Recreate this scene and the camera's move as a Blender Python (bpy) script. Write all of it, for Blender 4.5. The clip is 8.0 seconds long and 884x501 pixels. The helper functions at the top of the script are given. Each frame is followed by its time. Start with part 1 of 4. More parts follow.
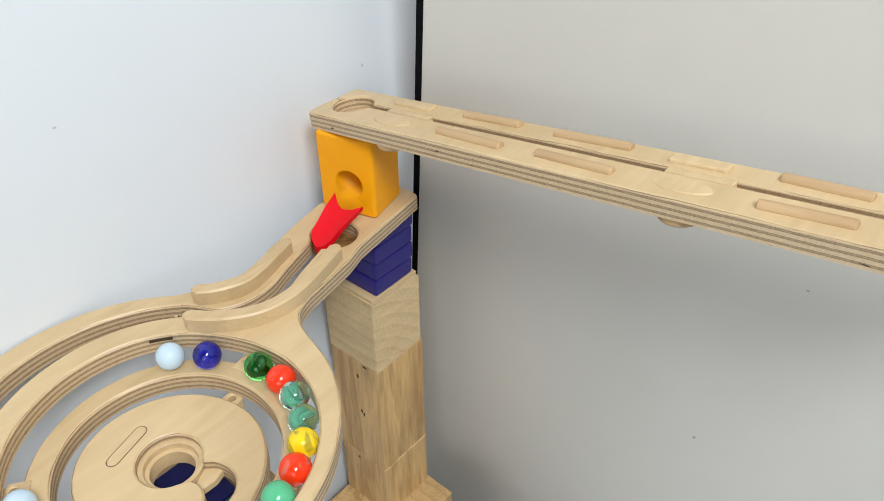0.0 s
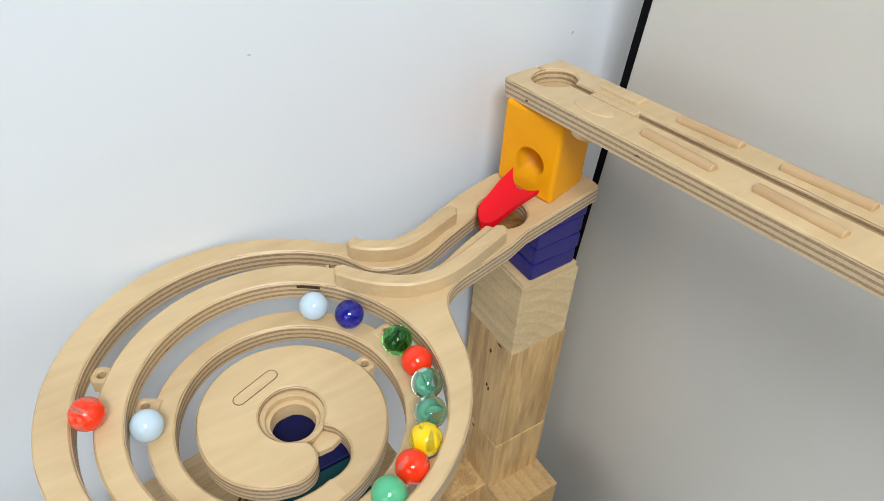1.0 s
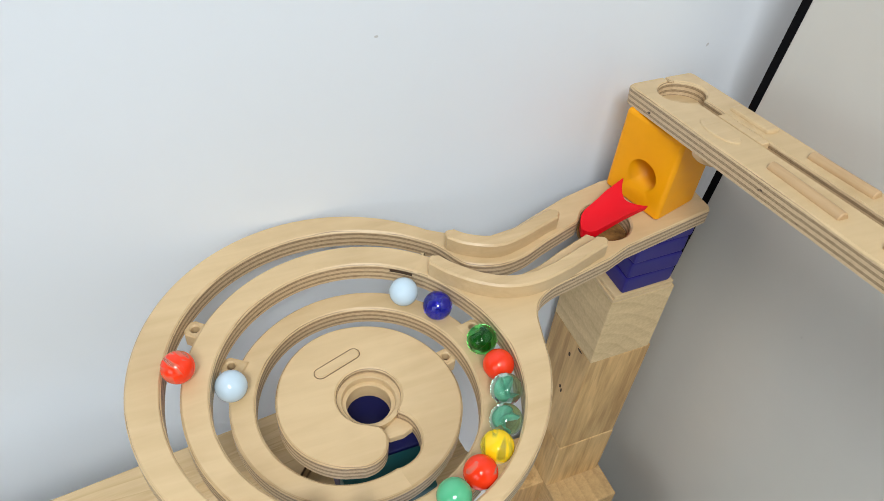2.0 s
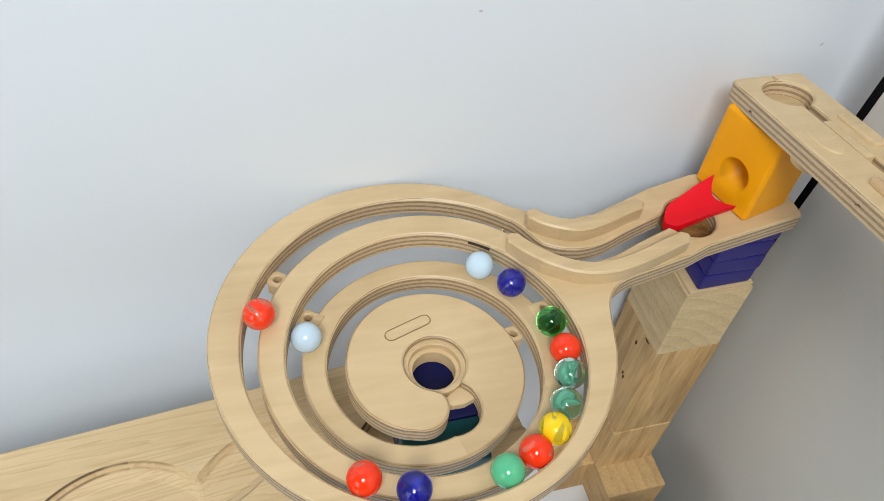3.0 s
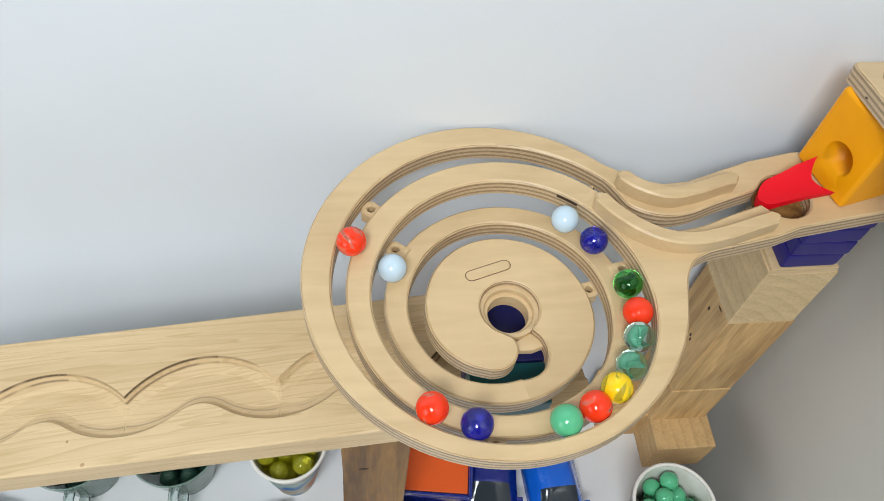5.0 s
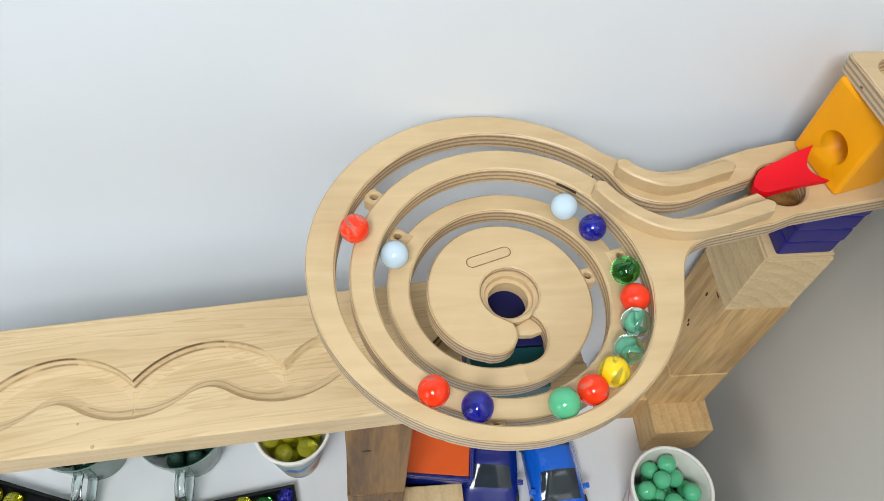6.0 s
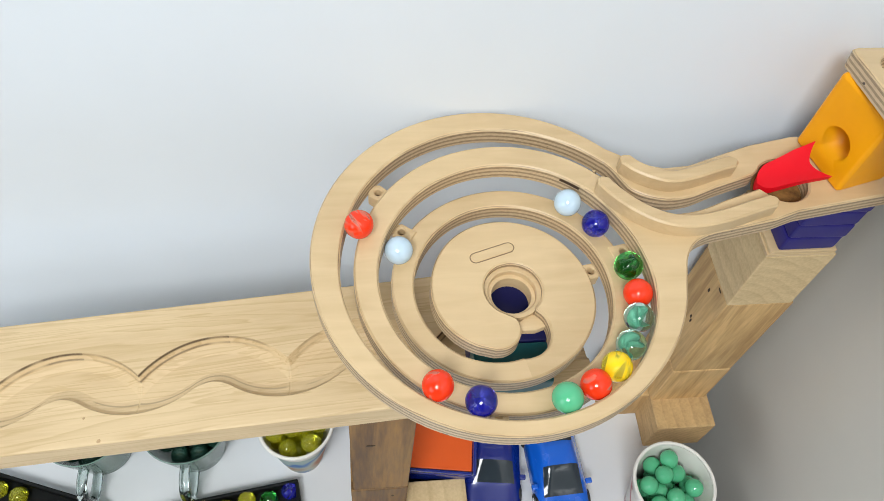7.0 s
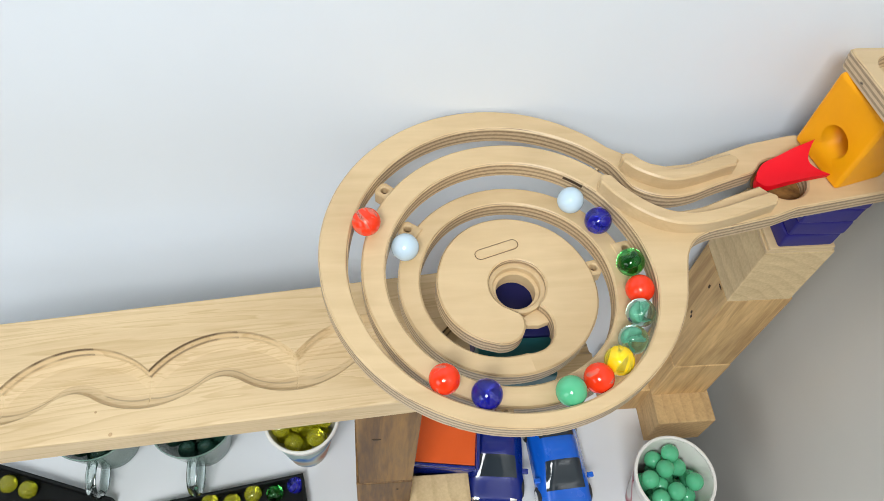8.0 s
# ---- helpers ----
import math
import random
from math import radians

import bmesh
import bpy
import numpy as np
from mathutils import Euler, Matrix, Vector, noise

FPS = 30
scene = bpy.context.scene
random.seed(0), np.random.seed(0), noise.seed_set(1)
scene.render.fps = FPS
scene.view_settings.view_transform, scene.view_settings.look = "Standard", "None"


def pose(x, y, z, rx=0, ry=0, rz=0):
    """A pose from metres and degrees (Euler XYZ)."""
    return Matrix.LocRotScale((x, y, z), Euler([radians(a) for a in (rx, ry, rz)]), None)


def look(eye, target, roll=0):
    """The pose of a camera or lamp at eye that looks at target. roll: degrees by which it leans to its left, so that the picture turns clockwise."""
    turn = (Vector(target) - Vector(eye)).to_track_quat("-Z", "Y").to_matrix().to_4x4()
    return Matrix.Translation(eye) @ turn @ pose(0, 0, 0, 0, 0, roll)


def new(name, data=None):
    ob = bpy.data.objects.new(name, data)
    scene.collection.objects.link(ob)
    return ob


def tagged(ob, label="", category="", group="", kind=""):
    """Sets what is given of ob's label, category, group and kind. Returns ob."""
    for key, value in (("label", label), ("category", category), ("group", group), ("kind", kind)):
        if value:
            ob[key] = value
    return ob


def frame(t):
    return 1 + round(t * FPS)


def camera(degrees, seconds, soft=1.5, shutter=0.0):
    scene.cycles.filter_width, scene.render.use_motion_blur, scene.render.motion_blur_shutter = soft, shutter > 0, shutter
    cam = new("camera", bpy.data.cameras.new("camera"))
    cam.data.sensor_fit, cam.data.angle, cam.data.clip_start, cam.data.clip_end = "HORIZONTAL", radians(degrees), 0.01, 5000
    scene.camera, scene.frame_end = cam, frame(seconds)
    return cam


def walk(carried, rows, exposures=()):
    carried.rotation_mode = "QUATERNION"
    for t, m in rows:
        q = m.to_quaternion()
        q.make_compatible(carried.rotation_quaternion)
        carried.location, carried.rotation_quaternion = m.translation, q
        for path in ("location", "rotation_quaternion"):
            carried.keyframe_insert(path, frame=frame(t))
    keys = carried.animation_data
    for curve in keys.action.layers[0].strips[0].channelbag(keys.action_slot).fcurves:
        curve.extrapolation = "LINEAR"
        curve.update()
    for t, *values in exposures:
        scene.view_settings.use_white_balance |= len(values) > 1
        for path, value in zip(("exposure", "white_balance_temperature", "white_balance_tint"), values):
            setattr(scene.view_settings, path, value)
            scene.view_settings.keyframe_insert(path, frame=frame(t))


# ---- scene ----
from mathutils.geometry import tessellate_polygon

cam = camera(60.27, 8.0, soft=0.6)
PATH = [
    (0, -0.2870, -0.3139, 0.6830, 52.87, 0.33, -49.68),
    (0.5, -0.2705, -0.2846, 0.6909, 48.67, -1.54, -37.98),
    (1, -0.2647, -0.2699, 0.6866, 47.45, -2.77, -33.11),
    (1.5, -0.2641, -0.2594, 0.6897, 46.15, -3.81, -27.95),
    (3, -0.2693, -0.2508, 0.7031, 40.90, -4.72, -14.58),
    (3.5, -0.2694, -0.2537, 0.7071, 39.11, -4.65, -10.86),
    (4, -0.2719, -0.2525, 0.7125, 37.39, -4.43, -7.69),
    (4.5, -0.2760, -0.2499, 0.7184, 35.94, -4.51, -6.22),
    (5, -0.2765, -0.2486, 0.7229, 34.16, -4.59, -5.34),
    (6.5, -0.2776, -0.2545, 0.7317, 33.01, -4.42, -5.21),
    (7, -0.2785, -0.2545, 0.7318, 32.85, -4.36, -5.16),
    (7.5, -0.2806, -0.2571, 0.7345, 32.82, -4.35, -5.21),
    (8, -0.2825, -0.2590, 0.7383, 32.66, -4.33, -5.18),
]
walk(cam, [(t, pose(x, y, z, rx, ry, rz)) for t, x, y, z, rx, ry, rz in PATH],
     exposures=[(0.0, -0.12), (1.5, -0.20), (3.5, -0.30), (5.0, -0.24), (6.5, -0.13), (8.0, -0.10)])

# ---- light ----
world = bpy.data.worlds.new("room_light")
scene.world = world
world.use_nodes = True
world.node_tree.nodes["Background"].inputs[0].default_value = (1.0, 0.97, 0.93, 1)
world.node_tree.nodes["Background"].inputs[1].default_value = 0.5


def area_lamp(name, eye, target, sx, sy, watts, colour):
    data = bpy.data.lights.new(name, "AREA")
    data.shape, data.size, data.size_y = "RECTANGLE", sx, sy
    data.energy, data.color = watts, colour
    ob = new(name, data)
    ob.matrix_world = look(eye, target)
    return ob


area_lamp("ceiling_lamp", (-0.60, -1.00, 1.65), (-0.10, -0.05, 0.3), 0.50, 0.50, 25.5, (0.94, 0.985, 1.0))
# unseen fill from the left, added to brighten the grey panel
area_lamp("left_fill", (-1.90, -1.20, 0.95), (0.0, -0.1, 0.25), 1.1, 1.1, 12.5, (0.88, 0.96, 1.0))
scene.view_settings.exposure = 0.0

# ---- materials ----


def nodes_of(name, rough=0.5, metal=0.0):
    m = bpy.data.materials.new(name)
    m.use_nodes = True
    nt = m.node_tree
    b = nt.nodes["Principled BSDF"]
    b.inputs["Roughness"].default_value = rough
    b.inputs["Metallic"].default_value = metal
    return m, nt, b


def node(nt, kind, **props):
    n = nt.nodes.new(kind)
    for k, v in props.items():
        if k == "operation":
            n.operation = v
        elif k == "blend_type":
            n.blend_type = v
        elif k == "data_type":
            n.data_type = v
        elif k == "attribute_name":
            n.attribute_name = v
        elif k == "wave_type":
            n.wave_type = v
        elif k == "bands_direction":
            n.bands_direction = v
        elif k == "feature":
            n.feature = v
    return n


def coords(nt, scale=(1, 1, 1), rot=(0, 0, 0)):
    tc = node(nt, "ShaderNodeTexCoord")
    mp = node(nt, "ShaderNodeMapping")
    mp.inputs["Scale"].default_value = scale
    mp.inputs["Rotation"].default_value = [radians(a) for a in rot]
    nt.links.new(tc.outputs["Object"], mp.inputs["Vector"])
    oi = node(nt, "ShaderNodeObjectInfo")
    ad = node(nt, "ShaderNodeVectorMath", operation="ADD")
    sc = node(nt, "ShaderNodeVectorMath", operation="SCALE")
    cb = node(nt, "ShaderNodeCombineXYZ")
    for i in range(3):
        nt.links.new(oi.outputs["Random"], cb.inputs[i])
    nt.links.new(cb.outputs[0], sc.inputs[0])
    sc.inputs["Scale"].default_value = 37.0
    nt.links.new(mp.outputs[0], ad.inputs[0])
    nt.links.new(sc.outputs[0], ad.inputs[1])
    return ad.outputs[0]


def noise_tex(nt, vec, scale, detail=4.0, rough=0.55, dist=0.0):
    n = node(nt, "ShaderNodeTexNoise")
    n.inputs["Scale"].default_value = scale
    n.inputs["Detail"].default_value = detail
    n.inputs["Roughness"].default_value = rough
    n.inputs["Distortion"].default_value = dist
    nt.links.new(vec, n.inputs["Vector"])
    return n.outputs["Fac"]


def ramp(nt, fac, stops):
    r = node(nt, "ShaderNodeValToRGB")
    els = r.color_ramp.elements
    while len(els) < len(stops):
        els.new(0.5)
    for e, (p, c) in zip(els, stops):
        e.position, e.color = p, (*c, 1)
    nt.links.new(fac, r.inputs[0])
    return r.outputs[0]


def mix(nt, fac, a, b, mode="MIX"):
    m = node(nt, "ShaderNodeMix", data_type="RGBA", blend_type=mode)
    for sock, v in ((0, fac), (6, a), (7, b)):
        if isinstance(v, (int, float)):
            m.inputs[sock].default_value = v
        elif isinstance(v, tuple):
            m.inputs[sock].default_value = (*v, 1)
        else:
            nt.links.new(v, m.inputs[sock])
    return m.outputs[2]


def math_node(nt, op, a, b=0.0):
    m = node(nt, "ShaderNodeMath", operation=op)
    for i, v in enumerate((a, b)):
        if isinstance(v, (int, float)):
            m.inputs[i].default_value = v
        else:
            nt.links.new(v, m.inputs[i])
    return m.outputs[0]


def bump(nt, b, height, strength=0.2, dist=0.0004):
    n = node(nt, "ShaderNodeBump")
    n.inputs["Strength"].default_value = strength
    n.inputs["Distance"].default_value = dist
    nt.links.new(height, n.inputs["Height"])
    nt.links.new(n.outputs[0], b.inputs["Normal"])


def wood(name, light, dark, axis=(1, 0, 0), scale=1.0, rough=0.5, knots=False, contrast=1.0):
    """Sawn timber with the grain along one axis."""
    m, nt, b = nodes_of(name, rough)
    s = [60 * scale, 60 * scale, 60 * scale]
    for i in range(3):
        if axis[i]:
            s[i] = 5 * scale
    v = coords(nt, s)
    wob = noise_tex(nt, v, 1.0, 3, 0.6, 0.6)
    fine = noise_tex(nt, coords(nt, [k * 6 for k in s]), 1.3, 3, 0.6)
    col = ramp(nt, wob, [(0.5 - 0.14 / contrast ** 0.7, dark), (0.5, tuple((p + q) / 2 for p, q in zip(light, dark))), (0.5 + 0.13 / contrast ** 0.7, light)])
    col = mix(nt, 0.22 * contrast, col, ramp(nt, fine, [(0.3, dark), (0.7, light)]))
    blotch = noise_tex(nt, coords(nt, (14, 14, 14)), 1.0, 2)
    col = mix(nt, 0.35, col, ramp(nt, blotch, [(0.3, tuple(c * 0.78 for c in dark)), (0.65, light)]), "MULTIPLY" if knots else "MIX")
    nt.links.new(col, b.inputs["Base Color"])
    rg = math_node(nt, "ADD", math_node(nt, "MULTIPLY", fine, 0.2), rough - 0.1)
    nt.links.new(rg, b.inputs["Roughness"])
    bump(nt, b, fine, 0.25, 0.0003)
    return m


def plywood(name, face_light, face_dark, layers=5):
    """Birch plywood: pale face veneer; glued layers on the cut edges, by the attribute ply (0 at the bottom, 1 at the top)."""
    m, nt, b = nodes_of(name, 0.42)
    v = coords(nt, (14, 110, 110), (0, 0, 24))
    grain = noise_tex(nt, v, 1.0, 3, 0.6, 0.4)
    face = ramp(nt, grain, [(0.3, face_dark), (0.7, face_light)])
    blotch = noise_tex(nt, coords(nt, (18, 18, 18)), 1.0, 3)
    face = mix(nt, 0.4, face, ramp(nt, blotch, [(0.35, tuple(c * 0.86 for c in face_dark)), (0.65, face_light)]))
    at = node(nt, "ShaderNodeAttribute", attribute_name="ply")
    wobble = math_node(nt, "MULTIPLY", noise_tex(nt, coords(nt, (60, 60, 60)), 1.0, 2), 0.05)
    h = math_node(nt, "ADD", at.outputs["Fac"], wobble)
    saw = math_node(nt, "FRACT", math_node(nt, "MULTIPLY", h, 3.4))
    edge = ramp(nt, saw, [(0.0, (0.62, 0.47, 0.30)), (0.55, (0.60, 0.44, 0.27)), (0.61, (0.16, 0.10, 0.055)), (0.70, (0.27, 0.18, 0.10)), (0.90, (0.29, 0.20, 0.11)), (1.0, (0.15, 0.09, 0.045))])
    flecks = noise_tex(nt, coords(nt, (700, 700, 900)), 1.0, 2)
    edge = mix(nt, 0.25, edge, ramp(nt, flecks, [(0.3, (0.30, 0.19, 0.10)), (0.65, (0.66, 0.50, 0.31))]))
    chips = noise_tex(nt, coords(nt, (90, 90, 500)), 1.0, 2)
    edge = mix(nt, math_node(nt, "GREATER_THAN", chips, 0.73), edge, (0.07, 0.04, 0.025))
    geo = node(nt, "ShaderNodeNewGeometry")
    sep = node(nt, "ShaderNodeSeparateXYZ")
    nt.links.new(geo.outputs["True Normal"], sep.inputs[0])
    up = math_node(nt, "GREATER_THAN", math_node(nt, "ABSOLUTE", sep.outputs[2]), 0.42)
    band = math_node(nt, "LESS_THAN", math_node(nt, "ABSOLUTE", math_node(nt, "SUBTRACT", math_node(nt, "ADD", at.outputs["Fac"], math_node(nt, "MULTIPLY", noise_tex(nt, coords(nt, (45, 45, 45)), 1.0, 4), 0.10)), 1.000)), 0.013)
    slanted = math_node(nt, "LESS_THAN", math_node(nt, "ABSOLUTE", sep.outputs[2]), 0.93)
    worn = ramp(nt, noise_tex(nt, coords(nt, (30, 30, 30)), 1.0, 3), [(0.36, (0, 0, 0)), (0.64, (0.9, 0.9, 0.9))])
    face = mix(nt, math_node(nt, "MULTIPLY", math_node(nt, "MULTIPLY", band, slanted), worn), face, (0.24, 0.15, 0.08))
    col = mix(nt, up, edge, face)
    nt.links.new(col, b.inputs["Base Color"])
    bump(nt, b, math_node(nt, "ADD", grain, flecks), 0.12, 0.0003)
    return m


def paint(name, colour, rough=0.4, vary=0.12, bump_s=0.05, scale=60, coat=0.0):
    m, nt, b = nodes_of(name, rough)
    n1 = noise_tex(nt, coords(nt, (scale, scale, scale)), 1.0, 4)
    n2 = noise_tex(nt, coords(nt, (6, 6, 6)), 1.0, 2)
    col = mix(nt, n1, tuple(c * (1 - vary) for c in colour), tuple(min(1, c * (1 + vary)) for c in colour))
    col = mix(nt, 0.4, col, ramp(nt, n2, [(0.3, tuple(c * (1 - vary) for c in colour)), (0.7, colour)]))
    nt.links.new(col, b.inputs["Base Color"])
    b.inputs["Coat Weight"].default_value = coat
    nt.links.new(math_node(nt, "ADD", math_node(nt, "MULTIPLY", n1, 0.15), rough - 0.07), b.inputs["Roughness"])
    bump(nt, b, n1, bump_s, 0.0004)
    return m


def glass_marble(name, tint, vane=None, amount=0.3, cloud=0.0):
    """Clear or tinted glass with a coloured swirl inside."""
    m, nt, b = nodes_of(name, 0.03)
    b.inputs["IOR"].default_value = 1.5
    b.inputs["Transmission Weight"].default_value = 1.0 - cloud
    b.inputs["Base Color"].default_value = (*tint, 1)
    if vane:
        v = coords(nt, (60, 60, 150), (30, 20, 0))
        n = noise_tex(nt, v, 1.0, 2, 0.5, 1.2)
        sel = ramp(nt, n, [(0.5 - amount * 0.25, (1, 1, 1)), (0.62 - amount * 0.25, (0, 0, 0))])
        nt.links.new(mix(nt, sel, tint, vane), b.inputs["Base Color"])
        nt.links.new(math_node(nt, "SUBTRACT", 1.0 - cloud, math_node(nt, "MULTIPLY", sel, 0.6)), b.inputs["Transmission Weight"])
    return m


M_PLY = plywood("birch_plywood", (0.70, 0.515, 0.295), (0.575, 0.405, 0.215))
M_MAPLE = wood("pale_beech", (0.70, 0.515, 0.295), (0.565, 0.395, 0.21), (1, 0, 0), 2.0, 0.42)
M_DOWEL = wood("beech_dowel", (0.58, 0.39, 0.21), (0.44, 0.27, 0.13), (0, 1, 0), 2.0, 0.45)


def pine_board():
    """Planed pine: long dark growth lines, and dark broken lines along the carved edge (from a vertex attribute)."""
    m, nt, b = nodes_of("pine_board", 0.55)
    light, dark = (0.74, 0.56, 0.335), (0.51, 0.345, 0.165)
    wob = noise_tex(nt, coords(nt, (3, 55, 55)), 1.0, 3, 0.6, 0.8)
    rings = math_node(nt, "FRACT", math_node(nt, "MULTIPLY", wob, 9.0))
    col = ramp(nt, rings, [(0.0, light), (0.55, tuple(0.75 * p + 0.25 * q for p, q in zip(light, dark))), (0.9, dark), (1.0, light)])
    soft = ramp(nt, noise_tex(nt, coords(nt, (5, 26, 26)), 1.0, 3), [(0.3, tuple(c * 0.92 for c in dark)), (0.7, light)])
    col = mix(nt, 0.5, col, soft)
    fine = noise_tex(nt, coords(nt, (60, 900, 900)), 1.0, 2)
    col = mix(nt, 0.18, col, ramp(nt, fine, [(0.3, dark), (0.7, light)]))
    at = node(nt, "ShaderNodeAttribute", attribute_name="burn")
    broken = ramp(nt, noise_tex(nt, coords(nt, (17, 17, 17)), 1.0, 2), [(0.45, (0, 0, 0)), (0.51, (1, 1, 1))])
    col = mix(nt, math_node(nt, "MULTIPLY", math_node(nt, "MULTIPLY", at.outputs["Fac"], broken), 0.95), col, (0.06, 0.032, 0.014))
    nt.links.new(col, b.inputs["Base Color"])
    bump(nt, b, math_node(nt, "ADD", rings, fine), 0.15, 0.0002)
    return m


M_PINE = pine_board()
M_POST = wood("rubberwood_post", (0.82, 0.585, 0.295), (0.44, 0.27, 0.11), (0, 0, 1), 1.0, 0.6, True, 1.9)
M_POST_DARK = wood("dark_timber", (0.42, 0.235, 0.070), (0.12, 0.056, 0.015), (0, 0, 1), 1.0, 0.6, True, 2.0)


def end_grain(name, light, dark, centre, rings=1.0):
    """Sawn end of timber: growth rings round a centre outside the block, and faint saw marks."""
    m, nt, b = nodes_of(name, 0.65)
    tc = node(nt, "ShaderNodeTexCoord")
    off = node(nt, "ShaderNodeVectorMath", operation="SUBTRACT")
    off.inputs[1].default_value = centre
    nt.links.new(tc.outputs["Object"], off.inputs[0])
    flat = node(nt, "ShaderNodeVectorMath", operation="MULTIPLY")
    flat.inputs[1].default_value = (1.0, 0.35, 1.0)
    nt.links.new(off.outputs[0], flat.inputs[0])
    far = node(nt, "ShaderNodeVectorMath", operation="LENGTH")
    nt.links.new(flat.outputs[0], far.inputs[0])
    wob = noise_tex(nt, coords(nt, (45, 45, 45)), 1.0, 3, 0.6)
    ring = math_node(nt, "FRACT", math_node(nt, "ADD", math_node(nt, "MULTIPLY", far.outputs["Value"], 95.0 * rings), math_node(nt, "MULTIPLY", wob, 0.7)))
    half = tuple(0.6 * p + 0.4 * q for p, q in zip(light, dark))
    col = ramp(nt, ring, [(0.0, light), (0.55, half), (0.88, dark), (1.0, light)])
    soft = ramp(nt, noise_tex(nt, coords(nt, (30, 30, 90)), 1.0, 4), [(0.32, half), (0.68, light)])
    col = mix(nt, 0.76, col, soft)
    fine = noise_tex(nt, coords(nt, (420, 420, 420)), 1.0, 2)
    col = mix(nt, 0.22, col, ramp(nt, fine, [(0.3, dark), (0.7, light)]))
    nt.links.new(col, b.inputs["Base Color"])
    bump(nt, b, fine, 0.3, 0.0003)
    return m


M_POST_END = end_grain("rubberwood_end", (0.76, 0.58, 0.33), (0.38, 0.235, 0.10), (-0.05, -0.02, 0.20))
M_FOOT_END = end_grain("sawn_foot_end", (0.70, 0.47, 0.22), (0.26, 0.14, 0.05), (0.10, 0.0, -0.06), 1.6)
M_KNOT = paint("dark_knot", (0.055, 0.028, 0.012), 0.7, 0.4, 0.3, 400)
# dark of the inlay's seam, and of the shade painted in the peg holes
M_SEAM_BORE = paint("dark_seam_bore_shade", (0.16, 0.09, 0.045), 0.6, 0.3)
M_YELLOW = paint("yellow_lacquer", (0.93, 0.375, 0.002), 0.38, 0.10, 0.06, 90)
M_YELLOW.node_tree.nodes["Principled BSDF"].inputs["Specular IOR Level"].default_value = 0.3
M_BLUE = paint("dark_blue_lacquer", (0.016, 0.011, 0.165), 0.4, 0.2, 0.08, 90)
M_RED = paint("red_plastic", (0.76, 0.002, 0.012), 0.55, 0.06, 0.03, 80)
M_RED.node_tree.nodes["Principled BSDF"].inputs["Specular IOR Level"].default_value = 0.25
M_DEEP_TEAL = paint("deep_teal_lacquer", (0.004, 0.075, 0.088), 0.4, 0.2, 0.05, 90)
M_DEEP_NAVY = paint("deep_navy_lacquer", (0.008, 0.010, 0.085), 0.4, 0.2, 0.05, 90)
M_WALL = paint("white_wall", (0.765, 0.81, 0.865), 0.45, 0.02, 0.05, 25)


def specks(m, amount, colour):
    """Sparse tiny dark dots and faint scuffs over a painted surface."""
    nt = m.node_tree
    b = nt.nodes["Principled BSDF"]
    old = b.inputs["Base Color"].links[0].from_socket
    dots = math_node(nt, "GREATER_THAN", noise_tex(nt, coords(nt, (110, 110, 110)), 1.0, 1, 0.3), amount)
    nt.links.new(mix(nt, math_node(nt, "MULTIPLY", dots, 0.6), old, colour), b.inputs["Base Color"])


M_GREY = paint("grey_panel", (0.67, 0.64, 0.585), 0.36, 0.04, 0.08, 30)
specks(M_GREY, 0.835, (0.25, 0.22, 0.19))
specks(M_WALL, 0.83, (0.42, 0.40, 0.37))
# flat black that stands for the shade in the gap by the panel
M_GAP_SHADE = paint("gap_shade_black", (0.004, 0.004, 0.005), 0.9, 0.2)
M_GAP_SHADE.node_tree.nodes["Principled BSDF"].inputs["Specular IOR Level"].default_value = 0.1
M_TABLE = paint("white_tabletop", (0.76, 0.77, 0.79), 0.35, 0.03, 0.03, 30)
# dark grey of the unseen room sides, kept low to limit bounced light
M_ROOM_UNSEEN = paint("unseen_room_grey", (0.15, 0.15, 0.15), 0.8, 0.03)
M_PAPER = paint("white_paper", (0.78, 0.75, 0.70), 0.6, 0.04)
M_TRUCK = paint("orange_plastic", (0.80, 0.11, 0.012), 0.4, 0.08)
M_NAVY = paint("navy_car_paint", (0.004, 0.016, 0.20), 0.25, 0.1, 0.0, 60, 0.6)
M_AZURE = paint("azure_car_paint", (0.006, 0.13, 0.68), 0.25, 0.1, 0.0, 60, 0.6)
M_SCREEN = paint("tinted_window", (0.03, 0.04, 0.05), 0.06, 0.2, 0.0)
M_TRAY = paint("black_tray", (0.006, 0.007, 0.007), 0.6, 0.2)
M_TRAY.node_tree.nodes["Principled BSDF"].inputs["Specular IOR Level"].default_value = 0.2
M_RUBBER = paint("black_rubber", (0.02, 0.02, 0.02), 0.7, 0.2)
M_CHROME = nodes_of("chrome_trim", 0.2, 1.0)[0]
M_DISH = paint("pale_green_glass", (0.20, 0.31, 0.26), 0.08, 0.05, 0.0)
M_GLASS = glass_marble("thick_clear_glass", (0.80, 0.90, 0.88))
M_DISH.node_tree.nodes["Principled BSDF"].inputs["Alpha"].default_value = 0.68


def printed_paper(name, ground, inks):
    m, nt, b = nodes_of(name, 0.45)
    n = noise_tex(nt, coords(nt, (32, 32, 20)), 1.0, 1, 0.4)
    stops = [(0.0, ground), (0.41, ground)]
    for i, c in enumerate(inks):
        stops.append((0.46 + 0.09 * i, c))
    r = ramp(nt, n, stops)
    nt.links.new(r, b.inputs["Base Color"])
    return m


